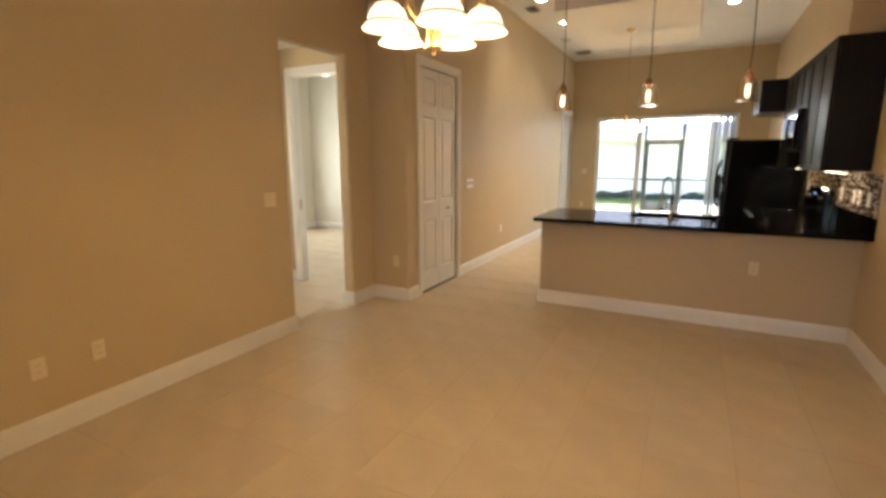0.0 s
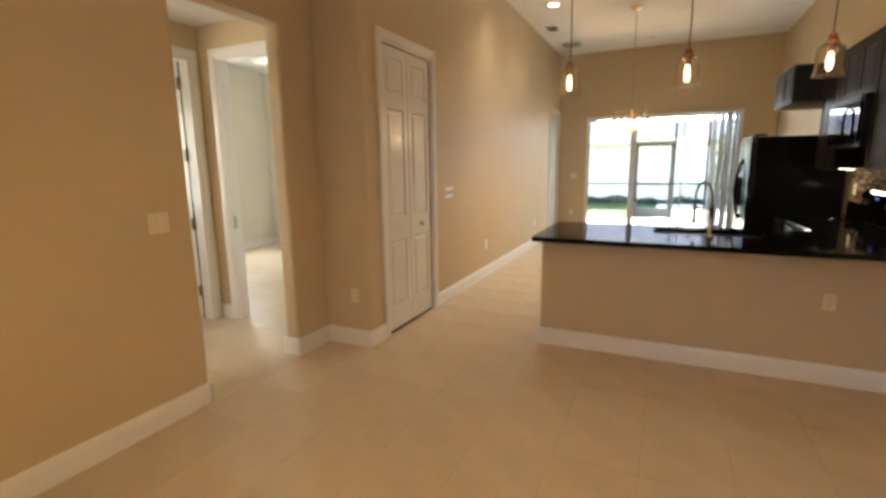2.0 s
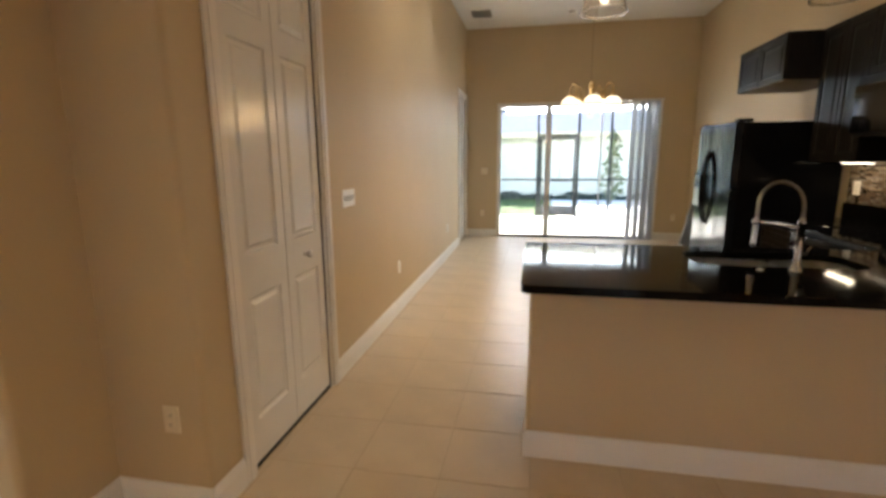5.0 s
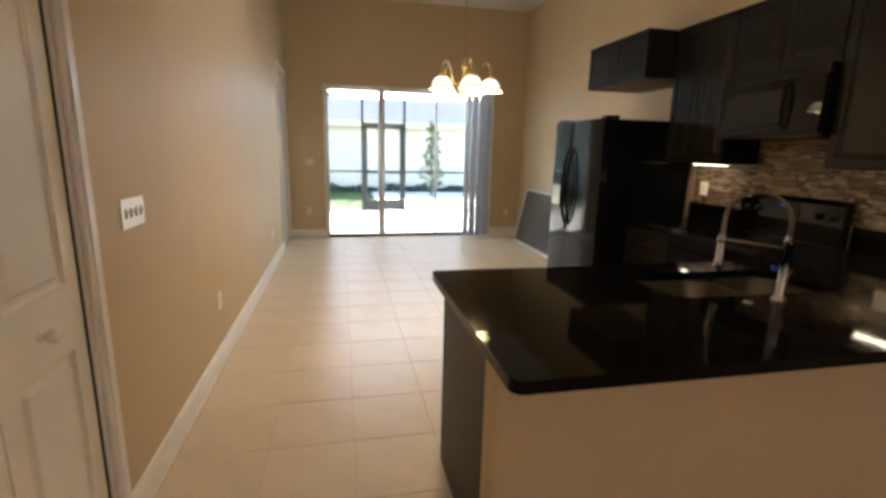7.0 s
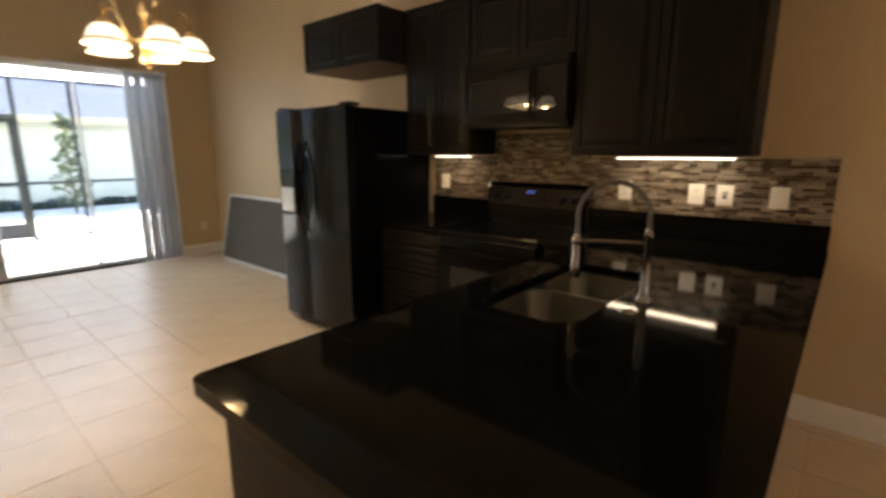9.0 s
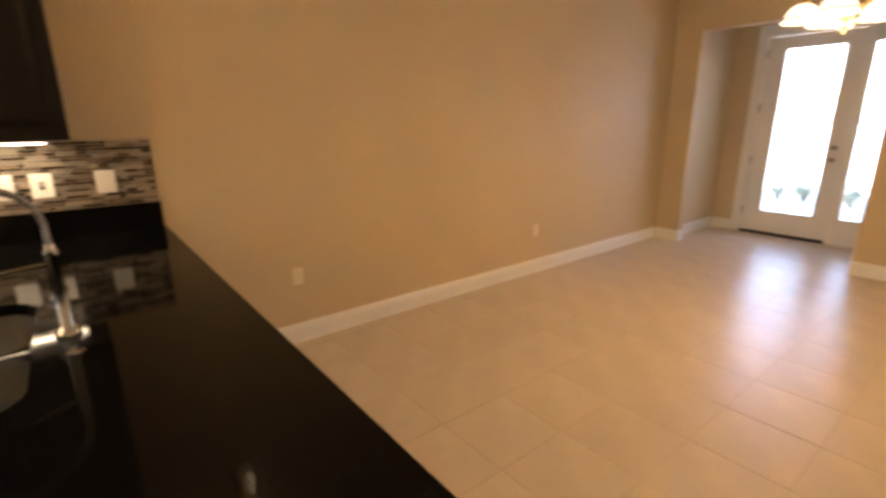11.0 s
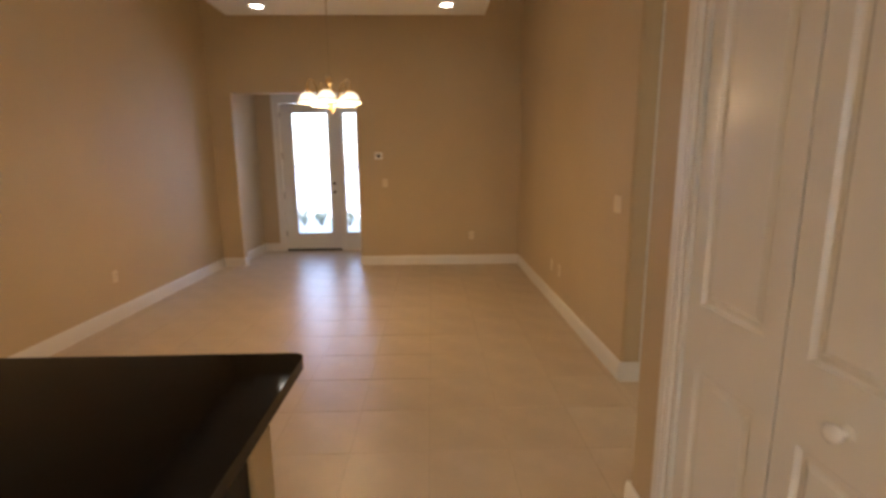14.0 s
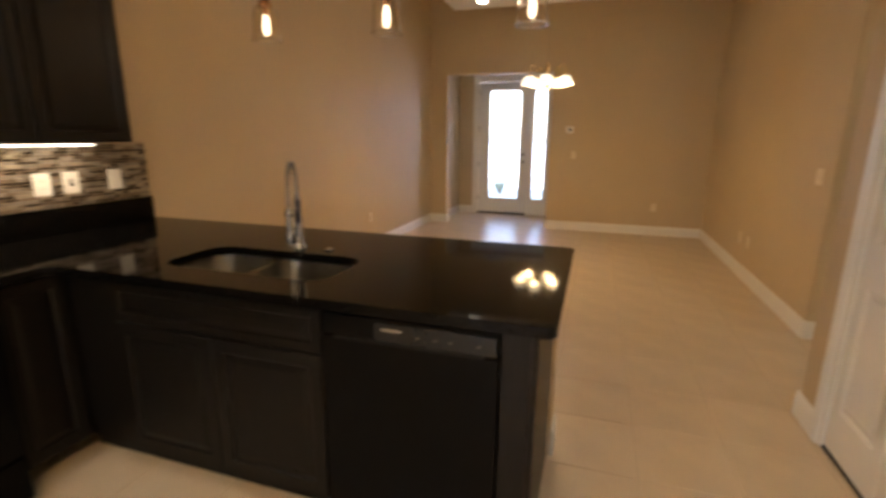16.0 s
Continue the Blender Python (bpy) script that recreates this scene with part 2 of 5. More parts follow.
def tube(bm, pts, r, seg=8, radii=None):
    """Round bar along a run of points."""
    pts = [Vector(p) for p in pts]
    rings = []
    up = Vector((0, 0, 1))
    for i, p in enumerate(pts):
        d = (pts[min(i + 1, len(pts) - 1)] - pts[max(i - 1, 0)]).normalized()
        a = d.cross(up if abs(d.z) < 0.95 else Vector((0, 1, 0))).normalized()
        if rings and a.dot(prev) < 0:
            a = -a
        prev = a
        b = d.cross(a)
        rr = radii[i] if radii else r
        rings.append([bm.verts.new(p + (a * math.cos(2 * math.pi * k / seg) + b * math.sin(2 * math.pi * k / seg)) * rr) for k in range(seg)])
    for a, b in zip(rings, rings[1:]):
        for k in range(seg):
            bm.faces.new((a[k], a[(k + 1) % seg], b[(k + 1) % seg], b[k]))
    bm.faces.new(rings[0][::-1])
    bm.faces.new(rings[-1])


def mesh_of(bm, name, material, smooth=False):
    bmesh.ops.recalc_face_normals(bm, faces=bm.faces)
    me = bpy.data.meshes.new(name)
    bm.to_mesh(me)
    bm.free()
    for m in (material if isinstance(material, (list, tuple)) else [material]):
        me.materials.append(m)
    if smooth:
        me.polygons.foreach_set("use_smooth", [True] * len(me.polygons))
        me.set_sharp_from_angle(angle=radians(40))
    return me


def part(name, bm, material, parent, label="", m=None, smooth=False):
    if m is not None:
        bm.transform(m)
    ob = new(name, mesh_of(bm, name, material, smooth))
    if parent is not None:
        ob.parent = parent
    if label:
        ob["label"] = label
    return ob


def pbox(name, material, parent, x0, y0, z0, x1, y1, z1, bev=0.0, label="", m=None):
    bm = bmesh.new()
    box(bm, x0, y0, z0, x1, y1, z1, bev)
    return part(name, bm, material, parent, label, m)


def thing(name, label, category, m=None, group="", kind=""):
    ob = new(name)
    ob.empty_display_size = 0.1
    tagged(ob, label, category, group, kind)
    if m is not None:
        ob.matrix_basis = m
    return ob


def setting(name, boxes, material, label, category, bev=0.0):
    bm = bmesh.new()
    for b in boxes:
        box(bm, *b, bev)
    ob = new(name, mesh_of(bm, name, material))
    return tagged(ob, label, category, kind="structure")


# ---- the shell ----
XR, XL, XD = 1.45, -2.40, -2.84      # kitchen side wall, long wall, dining side wall
YF, YN = 9.60, -2.69                 # patio wall, entry wall
H, HS = 3.66, 3.20                   # ceiling, dropped panels
DH = 2.46                            # door height

setting("wall_right", [(XR, YN - 0.14, 0, XR + 0.15, YF + 0.15, H)], PAINT, "smooth beige painted side wall of the great room", "wall")
bm = bmesh.new()
prism(bm, rounded([(XD, YN), (XD, 1.13), (XD - 0.13, 1.13), (XD - 0.13, YN)], [0, 0.025, 0.025, 0]), 0, 2.485)
box(bm, XD - 0.13, YN, 2.485, XD, 2.32, H)
tagged(part("wall_left_dining", bm, PAINT, None), "beige painted dining wall with rounded corners beside the hall opening", "wall", kind="structure")
bm = bmesh.new()
prism(bm, rounded([(XD, 1.95), (XD, 2.32), (XL - 0.0, 2.32), (XL, 2.60), (XL - 0.12, 2.60), (XL - 0.12, 2.44), (XD - 0.13, 2.44), (XD - 0.13, 1.95)][::-1], [0.025, 0, 0, 0, 0, 0.025, 0, 0.025]), 0, 2.485)
box(bm, XD - 0.13, 2.32, 2.485, XL, 2.60, H)
tagged(part("wall_pillar", bm, PAINT, None), "beige painted return wall with rounded corners beside the pantry", "wall", kind="structure")
setting("wall_pantry_header", [(XL - 0.12, 2.60, DH + 0.02, XL, 3.485, H)], PAINT, "beige painted wall above the pantry door", "wall")
setting("wall_left_kitchen", [(XL - 0.12, 3.485, 0, XL, 8.70, H), (XL - 0.12, 8.70, DH + 0.02, XL, 9.50, H), (XL - 0.12, 9.50, 0, XL, YF, H)], PAINT, "long beige painted wall from the pantry to the patio door", "wall")
SX0, SX1, SZ = -1.81, 0.90, 2.37
setting("wall_far", [(XL - 0.12, YF, 0, SX0, YF + 0.15, H), (SX1, YF, 0, XR, YF + 0.15, H), (SX0, YF, SZ, SX1, YF + 0.15, H)], PAINT, "beige painted end wall around the sliding patio door", "wall")
EX0, EX1 = -0.54, 1.15
bm = bmesh.new()
prism(bm, rounded([(XD - 0.13, YN - 0.14), (EX0, YN - 0.14), (EX0, YN), (XD - 0.13, YN)], [0, 0.025, 0.025, 0]), 0, 2.43)
prism(bm, rounded([(EX1, YN - 0.14), (XR, YN - 0.14), (XR, YN), (EX1, YN)], [0.025, 0, 0, 0.025]), 0, 2.43)
box(bm, XD - 0.13, YN - 0.14, 2.43, XR, YN, H)
tagged(part("wall_entry", bm, PAINT, None), "beige painted wall with a wide opening to the entry", "wall", kind="structure")
YV = -3.93
setting("wall_vestibule", [(1.28, YV, 0, 1.70, YN - 0.14, 2.75), (-0.72, YV, 0, -0.60, YN - 0.14, 2.75), (0.98, YV - 0.14, 0, 1.70, YV, 2.75), (-0.72, YV - 0.14, 0, -0.47, YV, 2.75), (-0.47, YV - 0.14, 2.52, 0.98, YV, 2.75)], PAINT, "beige painted walls of the small entry", "wall")
XH, YH = -4.26, 2.42
setting("wall_hall", [(XH - 0.12, 0.98, 0, XH, 1.49, 2.75), (XH - 0.12, 1.49, DH, XH, 2.32, 2.75), (XH - 0.12, 2.32, 0, XH, YH, 2.75),
                      (XH - 0.12, YH, 0, -4.04, YH + 0.12, 3.22), (-4.04, YH, DH, -3.22, YH + 0.12, 3.22), (-3.22, YH, 0, XD - 0.13, YH + 0.12, 3.22),
                      (XH - 0.12, 0.86, 0, -3.90, 0.98, 2.75), (-3.90, 0.86, DH, -3.10, 0.98, 2.75), (-3.10, 0.86, 0, XD - 0.13, 0.98, 2.75)], PAINT, "beige painted walls of the short bedroom hall", "wall")
BX0, BX1, BY0, BY1, BH = -7.20, -2.66, 2.54, 6.10, 3.20
setting("wall_bedroom", [(BX0 - 0.12, BY0, 0, BX0, 4.30, BH), (BX0 - 0.12, 5.16, 0, BX0, BY1, BH), (BX0 - 0.12, 4.30, 0, BX0, 5.16, 0.57), (BX0 - 0.12, 4.30, 2.15, BX0, 5.16, 2.46), (BX0 - 0.12, 4.30, 2.74, BX0, 5.16, BH),
                         (BX0 - 0.12, BY1, 0, BX1, BY1 + 0.12, BH), (BX1, BY0, 0, BX1 + 0.12, BY1, BH), (BX0 - 0.12, YH, 0, XH - 0.12, YH + 0.12, BH)], BEDPAINT, "pale beige bedroom walls", "wall")
setting("wall_side_room", [(-5.62, 0.86, 0, -5.5, 1.0, 2.75), (-5.62, 1.6, 0, -5.5, YH, 2.75), (-5.62, 1.0, 0, -5.5, 1.6, 0.95), (-5.62, 1.0, 2.15, -5.5, 1.6, 2.75), (-5.5, 0.86, 0, -4.60, 0.98, 2.75)], BEDPAINT, "pale beige walls of the side room", "wall")
# the unseen opening in the far wall lets the bath fill lamp through
setting("wall_bath", [(-4.72, -1.42, 0, -3.9, -1.30, 2.75), (-3.1, -1.42, 0, XD - 0.13, -1.30, 2.75), (-3.9, -1.42, 0, -3.1, -1.30, 1.0), (-3.9, -1.42, 2.1, -3.1, -1.30, 2.75), (-4.72, -1.30, 0, -4.60, 0.98, 2.75), (-4.60, 0.862, 0, XH - 0.121, 0.978, 2.75)], BEDPAINT, "pale walls of the bright side bath", "wall")
setting("ceiling_bath", [(-4.72, -1.42, 2.75, XD - 0.13, 0.6, 2.9)], CEIL, "white side bath ceiling", "ceiling")
setting("ceiling", [(XD - 0.13, YN - 0.14, H, XR + 0.15, YF + 0.15, H + 0.2)], CEIL, "high white textured ceiling", "ceiling")
bm = bmesh.new()
box(bm, -1.41, 4.06, HS, 0.12, 6.42, H)
box(bm, -2.24, -1.93, HS, 0.82, 1.64, H)
tagged(part("ceiling_panel", bm, CEIL, None), "dropped white ceiling panels above the dinette and the dining area", "ceiling", kind="structure")
setting("ceiling_hall", [(XH - 0.12, 0.6, 2.75, XD - 0.13, YH, 2.9), (-5.62, 0.6, 2.75, XH - 0.12, YH, 2.9)], CEIL, "low white hall ceiling", "ceiling")
setting("ceiling_bedroom", [(BX0 - 0.12, YH, BH + 0.02, BX1 + 0.12, BY1 + 0.12, BH + 0.15)], CEIL, "white bedroom ceiling", "ceiling")
setting("ceiling_vestibule", [(-0.72, YV - 0.14, 2.75, 1.70, YN - 0.14, 2.9)], CEIL, "white entry ceiling", "ceiling")
setting("floor", [(BX0 - 0.2, YV - 0.14, -0.14, XR + 0.15, YF + 0.12, -0.002)], GROUT, "tan grouted floor slab under cream tiles", "floor")


# ---- baseboards and casings ----
def baseboard(name, runs, h=0.135):
    """runs: ((x0, y0), (x1, y1), normal) along wall faces."""
    b = thing(name, "tall white moulded baseboard along the painted wall", "baseboard", kind="structure")
    prof = [(0, 0), (0.016, 0), (0.016, h - 0.035), (0.012, h - 0.02), (0.009, h - 0.006), (0.005, h), (0, h)]
    k = len(prof)
    for (x0, y0), (x1, y1), (nx, ny) in runs:
        bm = bmesh.new()
        n = Vector((nx, ny, 0))
        ends = [[bm.verts.new(Vector(p) + n * o + Vector((0, 0, z))) for o, z in prof] for p in ((x0, y0, 0), (x1, y1, 0))]
        for i in range(k):
            bm.faces.new((ends[0][i], ends[0][(i + 1) % k], ends[1][(i + 1) % k], ends[1][i]))
        bm.faces.new(ends[0])
        bm.faces.new(ends[1][::-1])
        part("board", bm, TRIM, b)


baseboard("baseboard_dining", [((XD, YN), (XD, 1.12), (1, 0)), ((XD + 0.01, 1.13), (XD - 0.14, 1.13), (0, 1)), ((XD, YN), (EX0, YN), (0, 1)), ((XR, YN), (EX1, YN), (0, 1)), ((EX1, YN + 0.01), (EX1, YN - 0.14), (-1, 0)), ((XR, YN), (XR, 2.97), (-1, 0))])
baseboard("baseboard_pillar", [((XD - 0.14, 1.95), (XD + 0.01, 1.95), (0, -1)), ((XD, 1.94), (XD, 2.32), (1, 0)), ((XD, 2.32), (XL + 0.012, 2.32), (0, -1)), ((XL, 2.31), (XL, 2.523), (1, 0))])
baseboard("baseboard_long", [((XL, 3.562), (XL, 8.62), (1, 0)), ((XL, 9.575), (XL, YF), (1, 0)), ((XL, YF), (SX0 - 0.03, YF), (0, -1)), ((SX1 + 0.03, YF), (XR, YF), (0, -1)), ((XR, 6.42), (XR, YF), (-1, 0))])
baseboard("baseboard_hall", [((XH, 2.396), (XH, YH), (1, 0)), ((XH, YH), (-4.12, YH), (0, -1)), ((-3.14, YH), (XD - 0.13, YH), (0, -1)), ((XH, 0.98), (-3.98, 0.98), (0, 1)), ((-3.02, 0.98), (XD - 0.13, 0.98), (0, 1)), ((XH, 0.98), (XH, 1.41), (1, 0))])
baseboard("baseboard_bedroom", [((BX0, BY0), (BX0, BY1), (1, 0)), ((BX0, BY1), (BX1, BY1), (0, -1)), ((BX1, BY0), (BX1, BY1), (-1, 0)), ((-5.5, YH), (XH - 0.12, YH), (0, -1)), ((-4.60, -1.30), (XD - 0.13, -1.30), (0, 1)), ((-4.60, -1.30), (-4.60, 0.86), (1, 0)), ((XD - 0.13, -1.30), (XD - 0.13, 0.86), (-1, 0))])
baseboard("baseboard_entry", [((1.28, YN - 0.142), (1.28, YV), (-1, 0)), ((1.28, YV), (1.014, YV), (0, 1)), ((-0.60, YN - 0.14), (-0.60, YV), (1, 0))])


def casing(name, m, w, h, depth=0.12, cw=0.075, both=True, label="white moulded door casing"):
    """Door lining and casings for an opening w by h; local x across, -y the front, origin at the middle of the sill on the wall face."""
    bm = bmesh.new()
    for y0, y1 in (((-0.016, 0.0),) + (((depth, depth + 0.016),) if both else ())):
        for x0, x1, z0, z1 in ((-w / 2 - cw, -w / 2, 0, h + cw), (w / 2, w / 2 + cw, 0, h + cw), (-w / 2, w / 2, h, h + cw)):
            box(bm, x0, y0, z0, x1, y1, z1, 0.004)
            o = -0.006 if y0 < 0 else 0.006
            ins = 0.02
            if x1 - x0 < 0.2:
                box(bm, x0 + ins, (y0 if y0 < 0 else y1), z0, x1 - ins, (y0 if y0 < 0 else y1) + o, z1 - ins, 0.003)
            else:
                box(bm, x0, (y0 if y0 < 0 else y1), z0 + ins, x1, (y0 if y0 < 0 else y1) + o, z1 - ins, 0.003)
    t = 0.018
    box(bm, -w / 2, 0, 0, -w / 2 + t, depth, h)
    box(bm, w / 2 - t, 0, 0, w / 2, depth, h)
    box(bm, -w / 2 + t, 0, h - t, w / 2 - t, depth, h)
    bm.transform(m)
    tagged(part(name, bm, TRIM, None), label, "door casing", kind="structure")


def panel_leaf(parent, w, h, rows, cols, m, t=0.035, name="leaf"):
    """Moulded door leaf: stiles and rails with raised panels; local x from 0 to w, front at y = 0."""
    bm = bmesh.new()
    st = 0.095 if cols > 1 else 0.068
    box(bm, 0, 0.012, 0, w, t - 0.012, h)
    xs = []
    pw = (w - st * (cols + 1)) / cols
    for c in range(cols):
        xs.append((st + c * (pw + st), st + c * (pw + st) + pw))
    for y0, y1 in ((0, 0.012), (t - 0.012, t)):
        x = 0
        for a, b in xs + [(w, w)]:
            box(bm, x, y0, 0, a, y1, h)
            x = b
        for a, b in xs:
            z = 0
            for z0, z1 in rows + [(h, h)]:
                box(bm, a, y0, z, b, y1, z0)
                z = z1
    leaf = part(name, bm, DOORW, parent, m=m)
    for a, b in xs:
        for z0, z1 in rows:
            bm = bmesh.new()
            for f, sgn in ((0.0004, 1), (t - 0.0004, -1)):
                loops = [[bm.verts.new(q) for q in ((a + i, f + sgn * y, z0 + i), (b - i, f + sgn * y, z0 + i), (b - i, f + sgn * y, z1 - i), (a + i, f + sgn * y, z1 - i))] for i, y in ((0.0005, 0.0), (0.004, 0.006), (0.010, 0.0117), (0.024, 0.0117), (0.040, 0.0025))]
                for u, v in zip(loops, loops[1:]):
                    for k in range(4):
                        bm.faces.new((u[k], u[(k + 1) % 4], v[(k + 1) % 4], v[k]))
                bm.faces.new(loops[-1])
            part("panel", bm, DOORW, leaf, m=m)
    return leaf


def knob(parent, m, material, r=0.026, name="knob", label=""):
    bm = bmesh.new()
    lathe(bm, [(0.0, 0.0), (r * 0.8, 0.0), (r * 0.8, 0.004), (r * 0.5, 0.009), (r * 0.5, 0.018), (r * 0.85, 0.024), (r, 0.034), (r * 0.92, 0.042), (r * 0.6, 0.048), (0, 0.050)], 20)
    part(name, bm, material, parent, label, m=m, smooth=True)


ROWS = [(0.205, 0.80), (1.005, 1.93), (2.05, 2.34)]
# pantry bifold doors
casing("trim_pantry", pose(XL, 3.0425, 0, 0, 0, 90), 0.885, DH + 0.02, 0.10, both=False)
d = thing("door_1", "white moulded six-panel bifold pantry door, closed, with a small knob", "door", kind="structure")
for y0 in (2.622, 3.044):
    panel_leaf(d, 0.414, DH - 0.03, ROWS, 1, pose(XL - 0.012, y0, 0.022, 0, 0, 90))
knob(d, pose(XL - 0.012, 3.235, 0.925, 0, 90, 0), DOORW, 0.021, label="small white round knob")
pbox("track_gap", GAP, d, XL - 0.055, 2.62, 0.002, XL - 0.008, 3.465, 0.014)
pbox("top_track", GAP, d, XL - 0.055, 2.62, DH - 0.006, XL - 0.008, 3.465, DH + 0.001)
# dark strip proud of the leaf, painting the shadow gap at the jamb
pbox("edge_shade_strip", GAP, d, XL - 0.05, 3.4625, 0.02, XL - 0.008, 3.4668, DH - 0.01)
# far door of the long wall
casing("trim_far_door", pose(XL, 9.10, 0, 0, 0, 90), 0.80, DH + 0.02, 0.10, both=False)
d = thing("door_2", "white moulded six-panel door, closed, in the long wall", "door", kind="structure")
lf = panel_leaf(d, 0.755, DH - 0.012, ROWS, 2, pose(XL - 0.03, 8.722, 0.008, 0, 0, 90))
knob(lf, pose(XL - 0.03, 8.79, 0.96, 0, 90, 0), NICKEL)
# hall door, swung open into the side room
casing("trim_hall_side", pose(XH, 1.905, 0, 0, 0, 90), 0.83, DH, 0.12)
d = thing("door_3", "white moulded six-panel door swung open into the side room", "door", kind="structure")
lf = panel_leaf(d, 0.78, DH - 0.02, ROWS, 2, pose(XH - 0.91, 2.295, 0.012))
knob(lf, pose(XH - 0.84, 2.295, 0.96, 90, 0, 0), NICKEL)
for z in (0.28, 0.95, 1.60, 2.25):
    bm = bmesh.new()
    tube(bm, [(XH - 0.122, 2.286, z - 0.055), (XH - 0.122, 2.286, z + 0.055)], 0.010, 10)
    box(bm, XH - 0.16, 2.2895, z - 0.05, XH - 0.122, 2.2945, z + 0.05)
    part("hinge", bm, HINGE, lf)
# dark strip painting the shade of the hinge-side gap
pbox("edge_shade_strip", GAP, lf, XH - 0.141, 2.2965, 0.012, XH - 0.121, 2.322, DH - 0.02)
# open doorway from the hall to a bright side bath
casing("trim_hall_bath", pose(-3.50, 0.98, 0, 0, 0, 180), 0.80, DH, 0.12)
# bedroom doorway
casing("trim_bedroom", pose(-3.63, YH, 0), 0.82, DH, 0.12)
bm = bmesh.new()
box(bm, -4.024, YH + 0.02, 0.90, -4.019, YH + 0.06, 1.02)
tagged(part("strike_plate", bm, NICKEL, None), "small nickel strike plate on the door lining", "strike plate")
d = thing("door_4", "white moulded six-panel bedroom door standing open", "door", kind="structure")
lf = panel_leaf(d, 0.78, DH - 0.02, ROWS, 2, pose(-3.22, YH + 0.15, 0.012, 0, 0, 88))
knob(lf, pose(-3.255, 3.20, 0.96, 0, -90, 0), NICKEL)

# ---- front door with sidelight ----
d = thing("door_5", "white front door with a full-height glass pane and a glazed sidelight, closed", "front door", kind="structure")
bm = bmesh.new()
y0, y1 = YV - 0.10, YV + 0.012
for a in ((0.90, y0, 0, 0.98, y1, 2.52), (-0.47, y0, 0, -0.38, y1, 2.52), (-0.38, y0, 2.44, 0.90, y1, 2.52), (-0.10, y0, 0, -0.035, y1, 2.44)):
    box(bm, *a, 0.004)
for a in ((0.975, YV, 0, 1.012, YV + 0.02, 2.58), (-0.54, YV, 0, -0.465, YV + 0.02, 2.58), (-0.465, YV, 2.515, 0.975, YV + 0.02, 2.58)):
    box(bm, *a, 0.004)
part("frame", bm, TRIM, d)
bm = bmesh.new()
gx0, gx1, gz0, gz1 = 0.13, 0.69, 0.31, 2.28
ya, yb = YV - 0.06, YV - 0.015
for a in ((-0.03, ya, 0.03, gx0, yb, 2.435), (gx1, ya, 0.03, 0.895, yb, 2.435), (gx0, ya, 0.03, gx1, yb, gz0), (gx0, ya, gz1, gx1, yb, 2.435)):
    box(bm, *a)
slab = part("slab", bm, DOORW, d)
bm = bmesh.new()
for a in ((gx0 - 0.03, yb, gz0 - 0.03, gx0, yb + 0.012, gz1 + 0.03), (gx1, yb, gz0 - 0.03, gx1 + 0.03, yb + 0.012, gz1 + 0.03), (gx0, yb, gz0 - 0.03, gx1, yb + 0.012, gz0), (gx0, yb, gz1, gx1, yb + 0.012, gz1 + 0.03)):
    box(bm, *a, 0.004)
part("glazing_bead", bm, DOORW, slab)
g = pbox("pane", GLASS, slab, gx0, YV - 0.04, gz0, gx1, YV - 0.034, gz1)
g.visible_shadow = False
bm = bmesh.new()
for a in ((-0.38, ya, 0.03, -0.34, yb, 2.44), (-0.14, ya, 0.03, -0.10, yb, 2.44), (-0.34, ya, 0.03, -0.14, yb, 0.31), (-0.34, ya, 2.28, -0.14, yb, 2.44)):
    box(bm, *a)
sl = part("sidelight_sash", bm, DOORW, d)
g = pbox("pane", GLASS, sl, -0.34, YV - 0.04, 0.31, -0.14, YV - 0.034, 2.28)
g.visible_shadow = False
pbox("threshold", GAP, d, -0.03, YV - 0.10, 0.0, 0.895, YV + 0.03, 0.026)
pbox("sidelight_sill", TRIM, d, -0.379, YV - 0.10, 0.0, -0.101, YV + 0.004, 0.0295)
for z, n in ((1.00, "lever_knob"), (1.14, "deadbolt")):
    knob(slab, pose(0.045, YV - 0.015, z, -90, 0, 0), HINGE, 0.027, n, "dark metal")
for z in (0.3, 0.95, 1.6, 2.25):
    bm = bmesh.new()
    tube(bm, [(0.898, YV - 0.008, z - 0.05), (0.898, YV - 0.008, z + 0.05)], 0.009, 8)
    part("hinge", bm, HINGE, d)

# ---- sliding patio door ----
w = thing("window_1", "sliding glass patio door in a pale aluminium frame", "sliding door", kind="structure")
bm = bmesh.new()
for a in ((SX0, YF + 0.02, 0, SX0 + 0.022, YF + 0.13, SZ), (SX1 - 0.022, YF + 0.02, 0, SX1, YF + 0.13, SZ), (SX0 + 0.022, YF + 0.02, SZ - 0.022, SX1 - 0.022, YF + 0.13, SZ)):
    box(bm, *a, 0.003)
part("window_frame", bm, ALU, w)
pbox("track", BRONZE, w, SX0 + 0.0225, YF + 0.02, 0, SX1 - 0.0225, YF + 0.135, 0.024, 0.003, "dark floor track")
bm = bmesh.new()
for a in ((SX0 - 0.028, YF - 0.008, 0, SX0, YF, SZ + 0.028), (SX1, YF - 0.008, 0, SX1 + 0.028, YF, SZ + 0.028), (SX0, YF - 0.008, SZ, SX1, YF, SZ + 0.028)):
    box(bm, *a, 0.002)
part("trim_bead", bm, TRIM, w)


